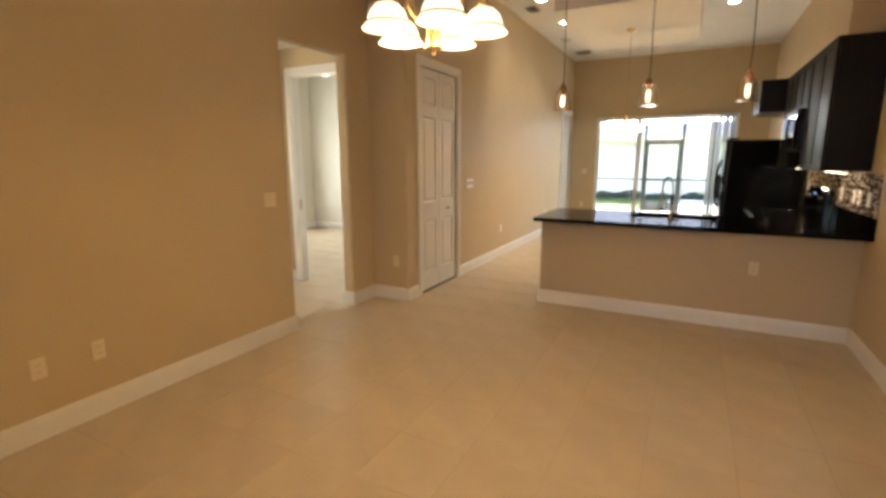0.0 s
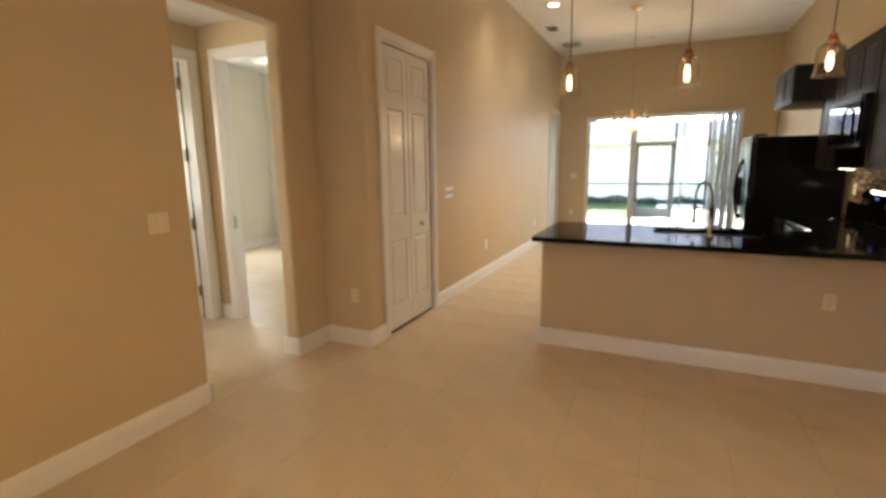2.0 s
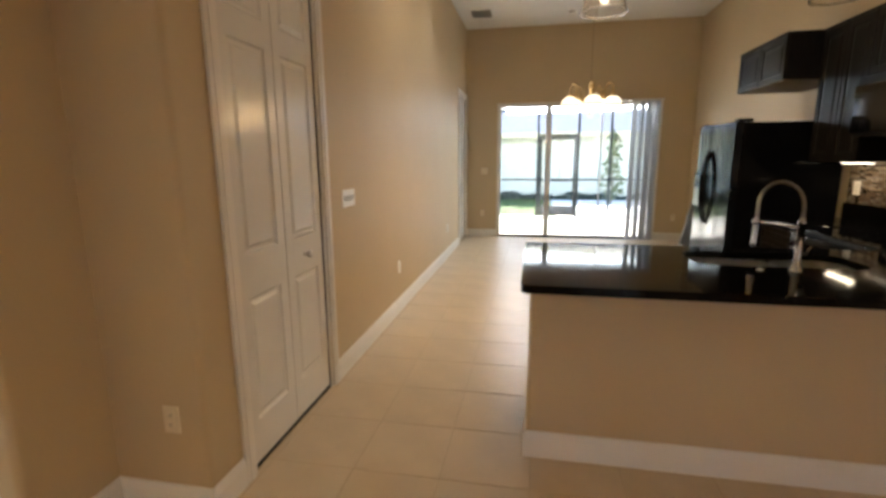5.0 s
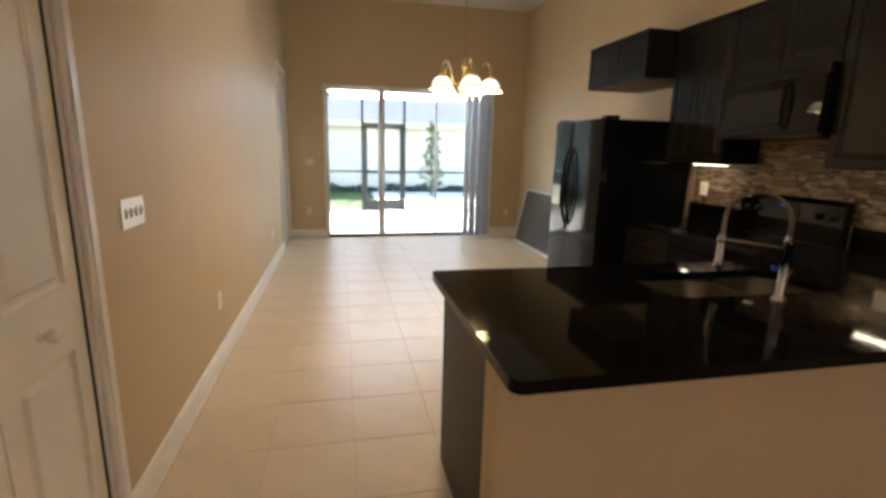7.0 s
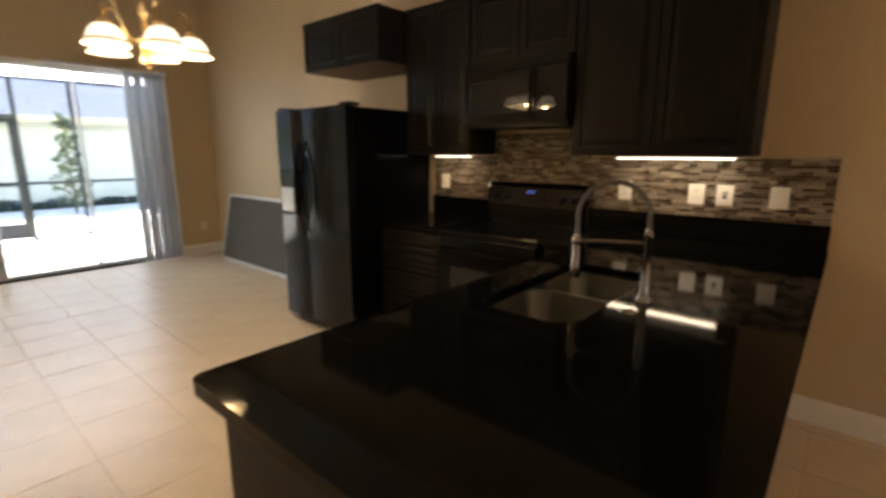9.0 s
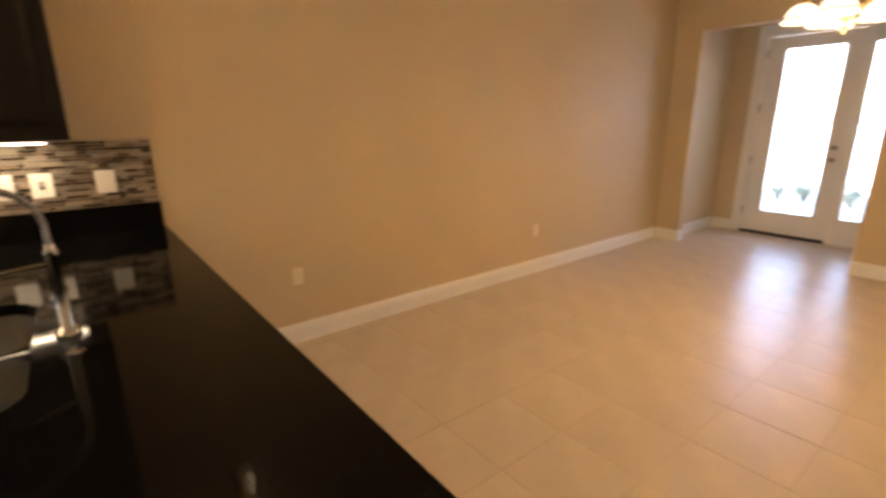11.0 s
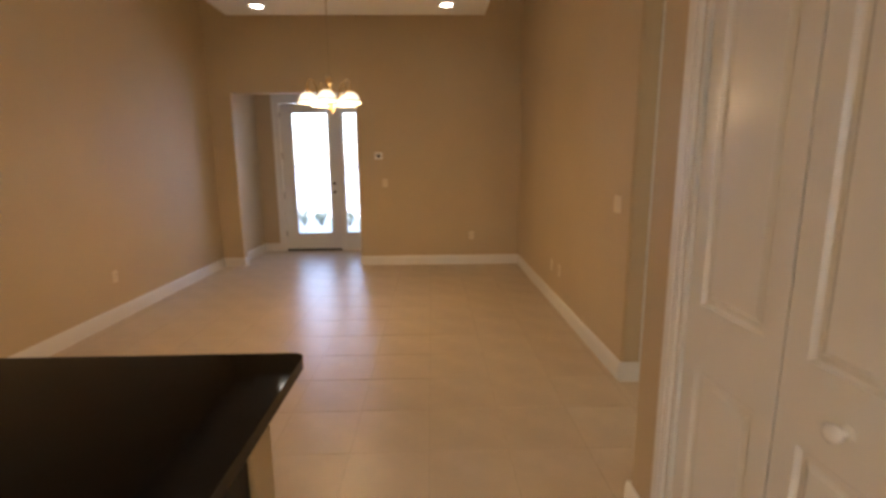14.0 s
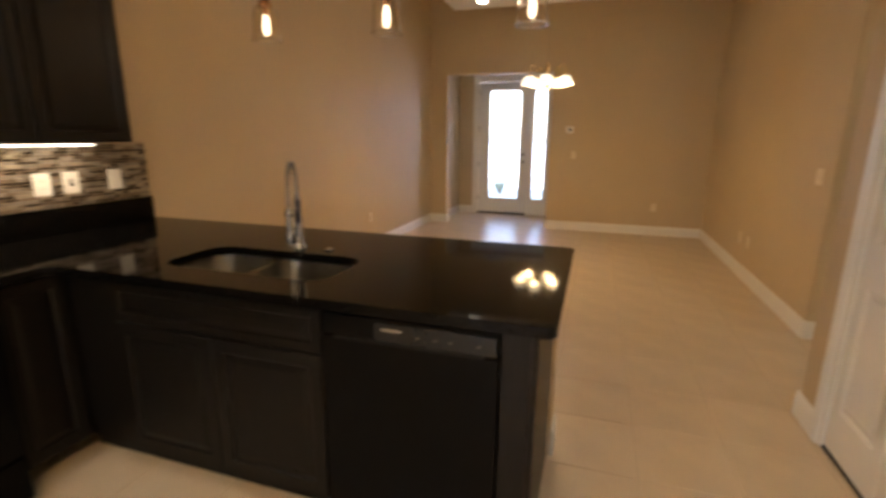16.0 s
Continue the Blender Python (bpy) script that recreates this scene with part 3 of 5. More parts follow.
def sash(x0, x1, y, sl, sr):
    bm = bmesh.new()
    z0, z1 = 0.026, SZ - 0.023
    for a in ((x0, y, z0, x0 + sl, y + 0.03, z1), (x1 - sr, y, z0, x1, y + 0.03, z1), (x0 + sl, y, z1 - 0.025, x1 - sr, y + 0.03, z1), (x0 + sl, y, z0, x1 - sr, y + 0.03, z0 + 0.022)):
        box(bm, *a, 0.002)
    s = part("sash", bm, ALU, w)
    g = pbox("pane", GLASS, s, x0 + sl, y + 0.012, z0 + 0.022, x1 - sr, y + 0.018, z1 - 0.025)
    g.visible_shadow = False
    return s


sash(SX0 + 0.023, -0.885, YF + 0.035, 0.018, 0.06)
sd_ = sash(-0.985, -0.012, YF + 0.07, 0.07, 0.022)
sash(-0.035, SX1 - 0.023, YF + 0.102, 0.018, 0.03)
pbox("pull_handle", ALU, sd_, -0.975, YF + 0.045, 0.92, -0.945, YF + 0.069, 1.12, 0.004)
# vertical blinds, drawn to one side
v = thing("vertical_blind", "grey vinyl vertical blind stacked at one side of the patio door", "blind")
pbox("head_rail", ALU, v, -0.30, YF - 0.085, SZ + 0.0, 0.93, YF - 0.012, SZ + 0.035, 0.004)
for i in range(10):
    bm = bmesh.new()
    x = 0.462 + i * 0.043
    a = radians((120, 100, 84, 124, 90, 104, 126, 92, 118, 104)[i])
    n = 5
    lo, hi = [], []
    for k in range(n):
        u = (k / (n - 1) - 0.5) * 0.089
        bow = 0.013 * (1 - (2 * k / (n - 1) - 1) ** 2)
        px, py = x + u * math.cos(a) - bow * math.sin(a), YF - 0.062 + u * math.sin(a) + bow * math.cos(a)
        lo.append(bm.verts.new((px, py, 0.02)))
        hi.append(bm.verts.new((px, py, SZ - 0.002)))
    for k in range(n - 1):
        bm.faces.new((lo[k], lo[k + 1], hi[k + 1], hi[k]))
    bmesh.ops.solidify(bm, geom=list(bm.faces), thickness=0.0015)
    part("vane", bm, VANE, v)

# ---- peninsula ----
KX, KY = -1.16, 2.973
bm = bmesh.new()
prism(bm, rounded([(KX, KY), (XR - 0.001, KY), (XR - 0.001, 3.10), (KX, 3.10)], [0.02, 0, 0, 0.01]), 0, 0.884)
box(bm, KX - 0.008, KY - 0.01, 0.864, XR - 0.001, KY, 0.886, 0.003)
tagged(part("knee_wall", bm, PAINT, None), "beige painted half wall carrying the breakfast counter", "wall", kind="structure")
baseboard("baseboard_peninsula", [((KX - 0.01, KY), (XR - 0.016, KY), (0, -1)), ((KX, KY - 0.014), (KX, 3.10), (-1, 0))])

CX0, CY0, CY1, CT = -1.198, 2.766, 3.815, 0.924
YS = 2.772  # end of the backsplash
SKX0, SKX1, SKY0, SKY1 = -0.35, 0.43, 3.292, 3.655


def counter():
    t = thing("countertop", "polished black granite countertop wrapping the peninsula and the range wall", "countertop")
    bm = bmesh.new()
    out = rounded([(CX0, CY0), (XR - 0.002, CY0), (XR - 0.002, 4.030), (0.80, 4.030), (0.80, CY1), (CX0, CY1)], [0.035, 0, 0, 0.01, 0.06, 0.035])
    hole = rounded([(SKX0, SKY0), (SKX1, SKY0), (SKX1, SKY1), (SKX0, SKY1)], [0.10] * 4)
    for z, up in ((CT, True), (CT - 0.036, False)):
        vo = [bm.verts.new((x, y, z)) for x, y in out]
        vh = [bm.verts.new((x, y, z)) for x, y in hole]
        es = [bm.edges.new((vo[i], vo[(i + 1) % len(vo)])) for i in range(len(vo))] + [bm.edges.new((vh[i], vh[(i + 1) % len(vh)])) for i in range(len(vh))]
        bmesh.ops.triangle_fill(bm, edges=es, use_beauty=True, use_dissolve=False)
        if up:
            top = (vo, vh)
        else:
            for a, b in zip(top, (vo, vh)):
                for i in range(len(a)):
                    bm.faces.new((a[i], a[(i + 1) % len(a)], b[(i + 1) % len(b)], b[i]))
    bm.verts.ensure_lookup_table()
    slab_ = part("slab", bm, GRANITE, t)
    bv = slab_.modifiers.new("edge", 'BEVEL')
    bv.width, bv.segments, bv.limit_method, bv.angle_limit = 0.006, 3, 'ANGLE', radians(50)
    bm = bmesh.new()
    box(bm, 0.80, 4.803, CT - 0.036, XR - 0.002, 5.415, CT, 0.005)
    part("range_side_slab", bm, GRANITE, t)
    bm = bmesh.new()
    box(bm, XR - 0.022, YS, CT + 0.0005, XR - 0.002, 4.030, 1.06, 0.003)
    part("upstand", bm, GRANITE, t)
    bm = bmesh.new()
    box(bm, XR - 0.022, 4.803, CT + 0.0005, XR - 0.002, 5.415, 1.06, 0.003)
    part("upstand", bm, GRANITE, t)


counter()


# ---- sink and faucet ----
def sink():
    s = thing("sink", "stainless steel double bowl sink under the granite", "sink")
    mid = 0.075
    for x0, x1 in ((SKX0 + 0.006, mid - 0.012), (mid + 0.012, SKX1 - 0.006)):
        bm = bmesh.new()
        a = rounded([(x0, SKY0 + 0.006), (x1, SKY0 + 0.006), (x1, SKY1 - 0.006), (x0, SKY1 - 0.006)], [0.09] * 4)
        cx, cy = (x0 + x1) / 2, (SKY0 + SKY1) / 2
        rings = []
        for sc, z in ((1.0, CT - 0.040), (0.99, CT - 0.05), (0.97, CT - 0.22), (0.90, CT - 0.242), (0.12, CT - 0.250)):
            rings.append([bm.verts.new((cx + (x - cx) * sc, cy + (y - cy) * sc, z)) for x, y in a])
        for p, q in zip(rings, rings[1:]):
            for i in range(len(p)):
                bm.faces.new((p[i], p[(i + 1) % len(p)], q[(i + 1) % len(q)], q[i]))
        bm.faces.new(rings[-1])
        part("bowl", bm, STEEL, s, smooth=True)
        bm = bmesh.new()
        lathe(bm, [(0, -0.247), (0.03, -0.247), (0.042, -0.245), (0.044, -0.2485)], 20, cx, cy, CT)
        part("drain", bm, CHROME, s, smooth=True)
    bm = bmesh.new()
    prism(bm, rounded([(mid - 0.0125, SKY0 + 0.005), (mid + 0.0125, SKY0 + 0.005), (mid + 0.0125, SKY1 - 0.005), (mid - 0.0125, SKY1 - 0.005)], [0.01] * 4), CT - 0.12, CT - 0.040, 0.003)
    part("divider", bm, STEEL, s)
    bm = bmesh.new()
    for a in ((SKX0 - 0.02, SKY0 - 0.02, SKX1 + 0.02, SKY0 + 0.008), (SKX0 - 0.02, SKY1 - 0.008, SKX1 + 0.02, SKY1 + 0.02), (SKX0 - 0.02, SKY0 + 0.008, SKX0 + 0.008, SKY1 - 0.008), (SKX1 - 0.008, SKY0 + 0.008, SKX1 + 0.02, SKY1 - 0.008)):
        box(bm, a[0], a[1], CT - 0.043, a[2], a[3], CT - 0.0385)
    part("flange", bm, STEEL, s)


sink()


def faucet():
    f = thing("kitchen_faucet", "tall chrome pull-down faucet with a spring coil arch", "faucet", pose(0.04, 3.215, CT, 0, 0, 26))
    bm = bmesh.new()
    lathe(bm, [(0, 0), (0.030, 0), (0.030, 0.008), (0.024, 0.016), (0.0155, 0.03), (0.0155, 0.215), (0.0175, 0.218), (0.0175, 0.232), (0.012, 0.236), (0.012, 0.25), (0, 0.25)], 20)
    part("body", bm, CHROME, f, smooth=True)
    arc = [(0, 0, 0.215), (0, 0, 0.25)]
    R, cz = 0.114, 0.288
    arc += [(0, R - R * math.cos(math.pi * k / 24), cz + R * math.sin(math.pi * k / 24)) for k in range(25)] + [(0, 2 * R, 0.24), (0, 2 * R, 0.215)]
    bm = bmesh.new()
    tube(bm, arc, 0.0075, 8)
    part("hose", bm, SPRINGG, f, smooth=True)
    # coil along the arch
    pts, P = [], [Vector(p) for p in arc]
    cum = [0.0]
    for a, b in zip(P, P[1:]):
        cum.append(cum[-1] + (b - a).length)
    turns, n = 44, 44 * 10
    for i in range(n + 1):
        s = cum[-1] * i / n
        j = max(k for k in range(len(cum)) if cum[k] <= s + 1e-9)
        j = min(j, len(P) - 2)
        p = P[j].lerp(P[j + 1], (s - cum[j]) / max(1e-6, cum[j + 1] - cum[j]))
        dd = (P[j + 1] - P[j]).normalized()
        e1 = Vector((1, 0, 0))
        e2 = dd.cross(e1)
        th = 2 * math.pi * turns * i / n
        pts.append(p + (e1 * math.cos(th) + e2 * math.sin(th)) * 0.0088)
    bm = bmesh.new()
    tube(bm, pts, 0.0017, 5)
    part("spring", bm, CHROME, f, smooth=True)
    bm = bmesh.new()
    lathe(bm, [(0, 0.072), (0.017, 0.072), (0.019, 0.085), (0.0155, 0.115), (0.0135, 0.20), (0.012, 0.225), (0, 0.225)], 18, 0, 2 * R, 0)
    part("spray_head", bm, CHROME, f, smooth=True)
    bm = bmesh.new()
    tube(bm, [(0, 0.0, 0.200), (0, R, 0.202), (0, 2 * R - 0.018, 0.200)], 0.006, 8)
    lathe(bm, [(0.017, 0.187), (0.020, 0.191), (0.020, 0.209), (0.017, 0.213)], 16, 0, 2 * R, 0)
    part("holder_arm", bm, CHROME, f, smooth=True)
    bm = bmesh.new()
    tube(bm, [(0.015, 0, 0.075), (0.05, 0, 0.078)], 0.011, 10)
    tube(bm, [(0.045, 0, 0.078), (0.058, -0.012, 0.115)], 0.0045, 8)
    part("lever", bm, CHROME, f, smooth=True)


faucet()
bm = bmesh.new()
lathe(bm, [(0, 0), (0.022, 0), (0.022, 0.004), (0.017, 0.007), (0.012, 0.012), (0, 0.013)], 20, -0.108, 3.205, CT)
tagged(part("sink_hole_cover", bm, CHROME, None, smooth=True), "small round chrome cap on the granite beside the faucet", "cap")


# ---- cabinets ----
def cab_front(parent, w, h, m, name="door", st=0.055):
    """Framed cabinet front with a raised field; local x 0..w, z 0..h, front at y = 0, 20 mm thick."""
    bm = bmesh.new()
    t = 0.020

    def ring(i, y):
        return [bm.verts.new(p) for p in ((i, y, i), (w - i, y, i), (w - i, y, h - i), (i, y, h - i))]

    loops = [ring(0, t), ring(0, 0.003), ring(0.003, 0), ring(st - 0.006, 0), ring(st, 0.008)]
    for u, v in zip(loops, loops[1:]):
        for k in range(4):
            bm.faces.new((u[k], u[(k + 1) % 4], v[(k + 1) % 4], v[k]))
    bm.faces.new(loops[0])
    bm.faces.new(loops[-1])
    ob = part(name, bm, ESPRESSO, parent, m=m)
    if h > 3 * st:
        bm = bmesh.new()
        g, s = st + 0.004, st + 0.03
        o = [bm.verts.new(p) for p in ((g, 0.008, g), (w - g, 0.008, g), (w - g, 0.008, h - g), (g, 0.008, h - g))]
        i = [bm.verts.new(p) for p in ((s, 0.002, s), (w - s, 0.002, s), (w - s, 0.002, h - s), (s, 0.002, h - s))]
        bm.faces.new(i)
        for k in range(4):
            bm.faces.new((o[k], o[(k + 1) % 4], i[(k + 1) % 4], i[k]))
        part("panel", bm, ESPRESSO, ob, m=m)
    return ob


def wall_cabinet(name, y0, y1, z0, z1, xf, doors, label):
    c = thing(name, label, "cabinet")
    pbox("body", ESPRESSO, c, xf + 0.021, y0, z0 + 0.004, XR - 0.002, y1, z1)
    pbox("underside", ESPUND, c, xf + 0.023, y0 + 0.002, z0, XR - 0.004, y1 - 0.002, z0 + 0.0035)
    bm = bmesh.new()
    box(bm, xf - 0.004, y0 - 0.002, z1 + 0.0005, XR - 0.002, y1 + 0.002, z1 + 0.022, 0.006)
    part("top_moulding", bm, ESPRESSO, c)
    wd = (y1 - y0) / doors
    for i in range(doors):
        cab_front(c, wd - 0.004, z1 - z0 - 0.006, pose(xf, y0 + (i + 1) * wd - 0.002, z0 + 0.003, 0, 0, -90))
    return c


XC = 1.12
wall_cabinet("wall_cabinet", 3.11, 4.030, 1.40, 2.43, XC, 2, "dark espresso wall cabinet with two raised-panel doors, closed")
wall_cabinet("wall_cabinet", 4.034, 4.796, 1.99, 2.43, XC, 2, "short dark espresso cabinet above the microwave")
wall_cabinet("wall_cabinet", 4.80, 5.415, 1.40, 2.43, XC, 2, "narrow dark espresso wall cabinet beside the fridge")
wall_cabinet("wall_cabinet", 5.435, 6.36, 2.07, 2.43, 0.86, 2, "deep dark espresso cabinet hung above the fridge")
setting("wall_chase", [(1.19, 3.20, 2.453, XR, 4.0, H)], PAINT, "beige boxed-in duct above the wall cabinets", "wall")
# base cabinets, peninsula side
b = thing("base_cabinet", "dark espresso sink base cabinet with a false drawer and two doors", "cabinet")
pbox("body", ESPRESSO, b, -0.405, 3.102, 0.10, 0.57, 3.745, 0.66)
pbox("face_rail", ESPRESSO, b, -0.405, 3.70, 0.66, 0.57, 3.745, 0.886)
pbox("toe_kick", BLACKP, b, -0.405, 3.102, 0.0, 0.57, 3.68, 0.10)
cab_front(b, 0.965, 0.165, pose(0.565, 3.766, 0.70, 0, 0, 180), "false_drawer", 0.04)
for x in (0.565, 0.08):
    cab_front(b, 0.48, 0.57, pose(x, 3.766, 0.12, 0, 0, 180))
b = thing("base_cabinet", "dark espresso corner base cabinet", "cabinet")
pbox("body", ESPRESSO, b, 0.574, 3.102, 0.10, 0.82, 3.745, 0.886)
pbox("corner_body", ESPRESSO, b, 0.84, 3.102, 0.10, XR - 0.002, 4.028, 0.886)
pbox("toe_kick", BLACKP, b, 0.574, 3.102, 0.0, 0.90, 3.68, 0.10)
cab_front(b, 0.26, 0.755, pose(0.819, 4.026, 0.12, 0, 0, -90))
b = thing("end_panel", "dark espresso end panel of the peninsula", "panel")
pbox("side", ESPRESSO, b, -1.145, 3.102, 0.0, -1.125, 3.765, 0.887)
pbox("filler", ESPRESSO, b, -1.124, 3.72, 0.0, -1.035, 3.765, 0.887)
b = thing("base_cabinet", "dark espresso base cabinet with four drawers beside the range", "cabinet")
pbox("body", ESPRESSO, b, 0.842, 4.805, 0.10, XR - 0.002, 5.41, 0.886)
pbox("toe_kick", BLACKP, b, 0.90, 4.805, 0.0, XR - 0.002, 5.41, 0.10)
for z0, hh in ((0.12, 0.24), (0.365, 0.19), (0.56, 0.15), (0.715, 0.15)):
    cab_front(b, 0.60, hh - 0.006, pose(0.821, 5.408, z0, 0, 0, -90), "drawer_front", 0.045)

# ---- dishwasher ----
d = thing("dishwasher", "black built-in dishwasher with a grey control strip", "dishwasher")
pbox("body", BLACKP, d, -1.03, 3.11, 0.10, -0.41, 3.735, 0.872)
pbox("toe_panel", BLACKP, d, -1.03, 3.11, 0.005, -0.41, 3.70, 0.10)
pbox("door", BLACKG, d, -1.028, 3.736, 0.105, -0.412, 3.772, 0.780, 0.006)
cp = pbox("control_panel", BLACKG, d, -1.028, 3.736, 0.785, -0.412, 3.774, 0.868, 0.006)
pbox("touch_strip", GREYGL, cp, -1.022, 3.7742, 0.790, -0.615, 3.7765, 0.852, 0.001, "grey touch strip")
pbox("badge", NICKEL, cp, -0.71, 3.7767, 0.826, -0.64, 3.778, 0.835, label="blank pale maker's badge")
for x in (-0.76, -0.82, -0.87, -0.96):
    pbox("button", HINGE, cp, x - 0.012, 3.7767, 0.815, x, 3.778, 0.820)
bm = bmesh.new()
box(bm, -0.98, 3.762, 0.7735, -0.46, 3.7735, 0.7845, 0.002)
part("handle_recess", bm, BLACKP, d)

# ---- range ----
r = thing("range", "black freestanding electric range with a rear control panel", "stove")
RY0, RY1 = 4.036, 4.798
pbox("body", BLACKP, r, 0.80, RY0, 0.02, XR - 0.03, RY1, 0.905)
ck = pbox("cooktop", BLACKGL, r, 0.795, RY0, 0.9055, 1.37, RY1, 0.918, 0.004, "black ceramic glass")
for y, x, rr in ((4.22, 0.96, 0.11), (4.61, 0.96, 0.085), (4.22, 1.22, 0.085), (4.61, 1.22, 0.11)):
    bm = bmesh.new()
    lathe(bm, [(rr - 0.004, 0), (rr - 0.004, 0.0006), (rr, 0.0006), (rr, 0)], 32, x, y, 0.9182)
    part("burner_ring", bm, GREYGL, ck)
bm = bmesh.new()
prism(bm, [(1.37, 0.919), (1.36, 1.175), (1.385, 1.205), (1.425, 1.205), (1.425, 0.919)], RY0, RY1, 0.004)
part("backguard", bm, BLACKGL, r, m=Matrix(((1, 0, 0, 0), (0, 0, 1, 0), (0, 1, 0, 0), (0, 0, 0, 1))))
pbox("display", BLACKGL, r, 1.358, 4.33, 1.08, 1.3625, 4.52, 1.16)
for i, y in enumerate((4.455, 4.44, 4.42, 4.405)):
    pbox("digit", BLUELED, r, 1.356, y - 0.004, 1.135, 1.3575, y + 0.004, 1.152)
for y in (4.10, 4.19, 4.64, 4.73):
    bm = bmesh.new()
    lathe(bm, [(0, 0), (0.024, 0), (0.022, 0.014), (0.012, 0.022), (0, 0.023)], 20)
    part("knob", bm, BLACKP, r, m=pose(1.364, y, 1.10, 0, -90, 0), smooth=True)
od = pbox("oven_door", BLACKG, r, 0.765, RY0 + 0.004, 0.22, 0.799, RY1 - 0.004, 0.88, 0.006)
pbox("oven_window", SMOKED, od, 0.762, RY0 + 0.13, 0.40, 0.7655, RY1 - 0.13, 0.68, 0.001)
bm = bmesh.new()
tube(bm, [(0.76, RY0 + 0.06, 0.80), (0.725, RY0 + 0.09, 0.80), (0.72, (RY0 + RY1) / 2, 0.80), (0.725, RY1 - 0.09, 0.80), (0.76, RY1 - 0.06, 0.80)], 0.012, 10)
part("handle", bm, BLACKG, od, smooth=True)
pbox("drawer", BLACKG, r, 0.77, RY0 + 0.004, 0.03, 0.799, RY1 - 0.004, 0.21, 0.005)

# ---- microwave ----
mw = thing("microwave", "black over-the-range microwave with a dark window", "microwave")
pbox("body", BLACKP, mw, 1.075, RY0, 1.575, XR - 0.003, RY1, 1.985, 0.004)
dr = pbox("door", BLACKGL, mw, 1.048, RY0 + 0.20, 1.60, 1.0745, RY1 - 0.003, 1.925, 0.005)
pbox("window", SMOKED, dr, 1.0455, RY0 + 0.255, 1.665, 1.0485, RY1 - 0.06, 1.865, 0.001)
cp = pbox("control_panel", BLACKGL, mw, 1.048, RY0 + 0.003, 1.60, 1.0745, RY0 + 0.197, 1.925, 0.004)
bm = bmesh.new()
tube(bm, [(1.05, RY0 + 0.225, 1.63), (1.02, RY0 + 0.225, 1.66), (1.015, RY0 + 0.225, 1.765), (1.02, RY0 + 0.225, 1.87), (1.05, RY0 + 0.225, 1.90)], 0.011, 10)
part("handle", bm, BLACKG, dr, smooth=True)
bm = bmesh.new()
for i in range(5):
    box(bm, 1.052, RY0 + 0.01, 1.934 + i * 0.010, 1.0745, RY1 - 0.01, 1.940 + i * 0.010)
part("vent_grille", bm, BLACKP, mw)

# ---- fridge ----
fr = thing("refrigerator", "glossy black side-by-side refrigerator with a water dispenser", "refrigerator")
FY0, FY1, FX = 5.435, 6.335, 0.535
pbox("body", BLACKG, fr, 0.615, FY0, 0.03, 1.40, FY1, 1.735, 0.006)
pbox("base_grille", BLACKP, fr, 0.63, FY0 + 0.01, 0.0, 1.38, FY1 - 0.01, 0.03)


def bowed(x, y0, y1, z0, z1, bow=0.007):
    bm = bmesh.new()
    pts = [(x + bow * (2 * k / 8 - 1) ** 2, y0 + (y1 - y0) * k / 8) for k in range(9)]
    prism(bm, pts + [(x + 0.075, y1), (x + 0.075, y0)], z0, z1, 0.004)
    return bm


FS = 5.965
d1 = part("door", bowed(FX, FY0 + 0.002, FS - 0.003, 0.05, 1.74), FRIDGE, fr, smooth=True)
d2 = part("door", bowed(FX, FS + 0.003, FY1 - 0.002, 0.05, 1.74), FRIDGE, fr, smooth=True)
for dd, y in ((d1, FS - 0.045), (d2, FS + 0.045)):
    bm = bmesh.new()
    zs = [0.78 + 0.72 * k / 12 for k in range(13)]
    tube(bm, [(FX + 0.012 - 0.062 * math.sin(math.pi * k / 12) ** 0.6, y, z) for k, z in enumerate(zs)], 0.013, 10)
    part("handle", bm, BLACKG, dd, smooth=True)
dp = pbox("dispenser", BLACKP, d2, FX - 0.030, 6.06, 0.93, FX + 0.02, 6.27, 1.28, 0.006)
pbox("cavity", NICKEL, dp, FX - 0.033, 6.08, 0.95, FX - 0.0302, 6.25, 1.14, 0.001)
pbox("touch_panel", GREYGL, dp, FX - 0.033, 6.08, 1.16, FX - 0.0302, 6.25, 1.26, 0.001)
for y in (FY0 + 0.05, FY1 - 0.05):
    pbox("hinge_cover", BLACKP, fr, 0.56, y - 0.045, 1.7405, 0.68, y + 0.045, 1.765, 0.006)

# ---- leaning insect screens ----
for k, (y0, y1, off) in enumerate(((7.30, 9.08, 0.0), (7.22, 8.98, 0.035))):
    s = thing("insect_screen", "grey mesh window screen in a white frame, leaning against the wall", "window screen", group="screens leaning on the wall")
    xb, xt, zt = 1.20 + off, 1.38 + off, 0.86
    L_ = math.hypot(xt - xb, zt)
    m = pose(xb, 0, 0.004, 0, math.degrees(math.atan2(xt - xb, zt)), 0)
    bm = bmesh.new()
    for a in ((0, y0, 0, 0.02, y0 + 0.035, L_), (0, y1 - 0.035, 0, 0.02, y1, L_), (0, y0 + 0.035, 0, 0.02, y1 - 0.035, 0.035), (0, y0 + 0.035, L_ - 0.03, 0.02, y1 - 0.035, L_)):
        box(bm, *a, 0.003)
    part("frame", bm, ALU, s, m=m)
    pbox("mesh_panel", MESHG, s, 0.008, y0 + 0.036, 0.036, 0.012, y1 - 0.036, L_ - 0.031, m=m)


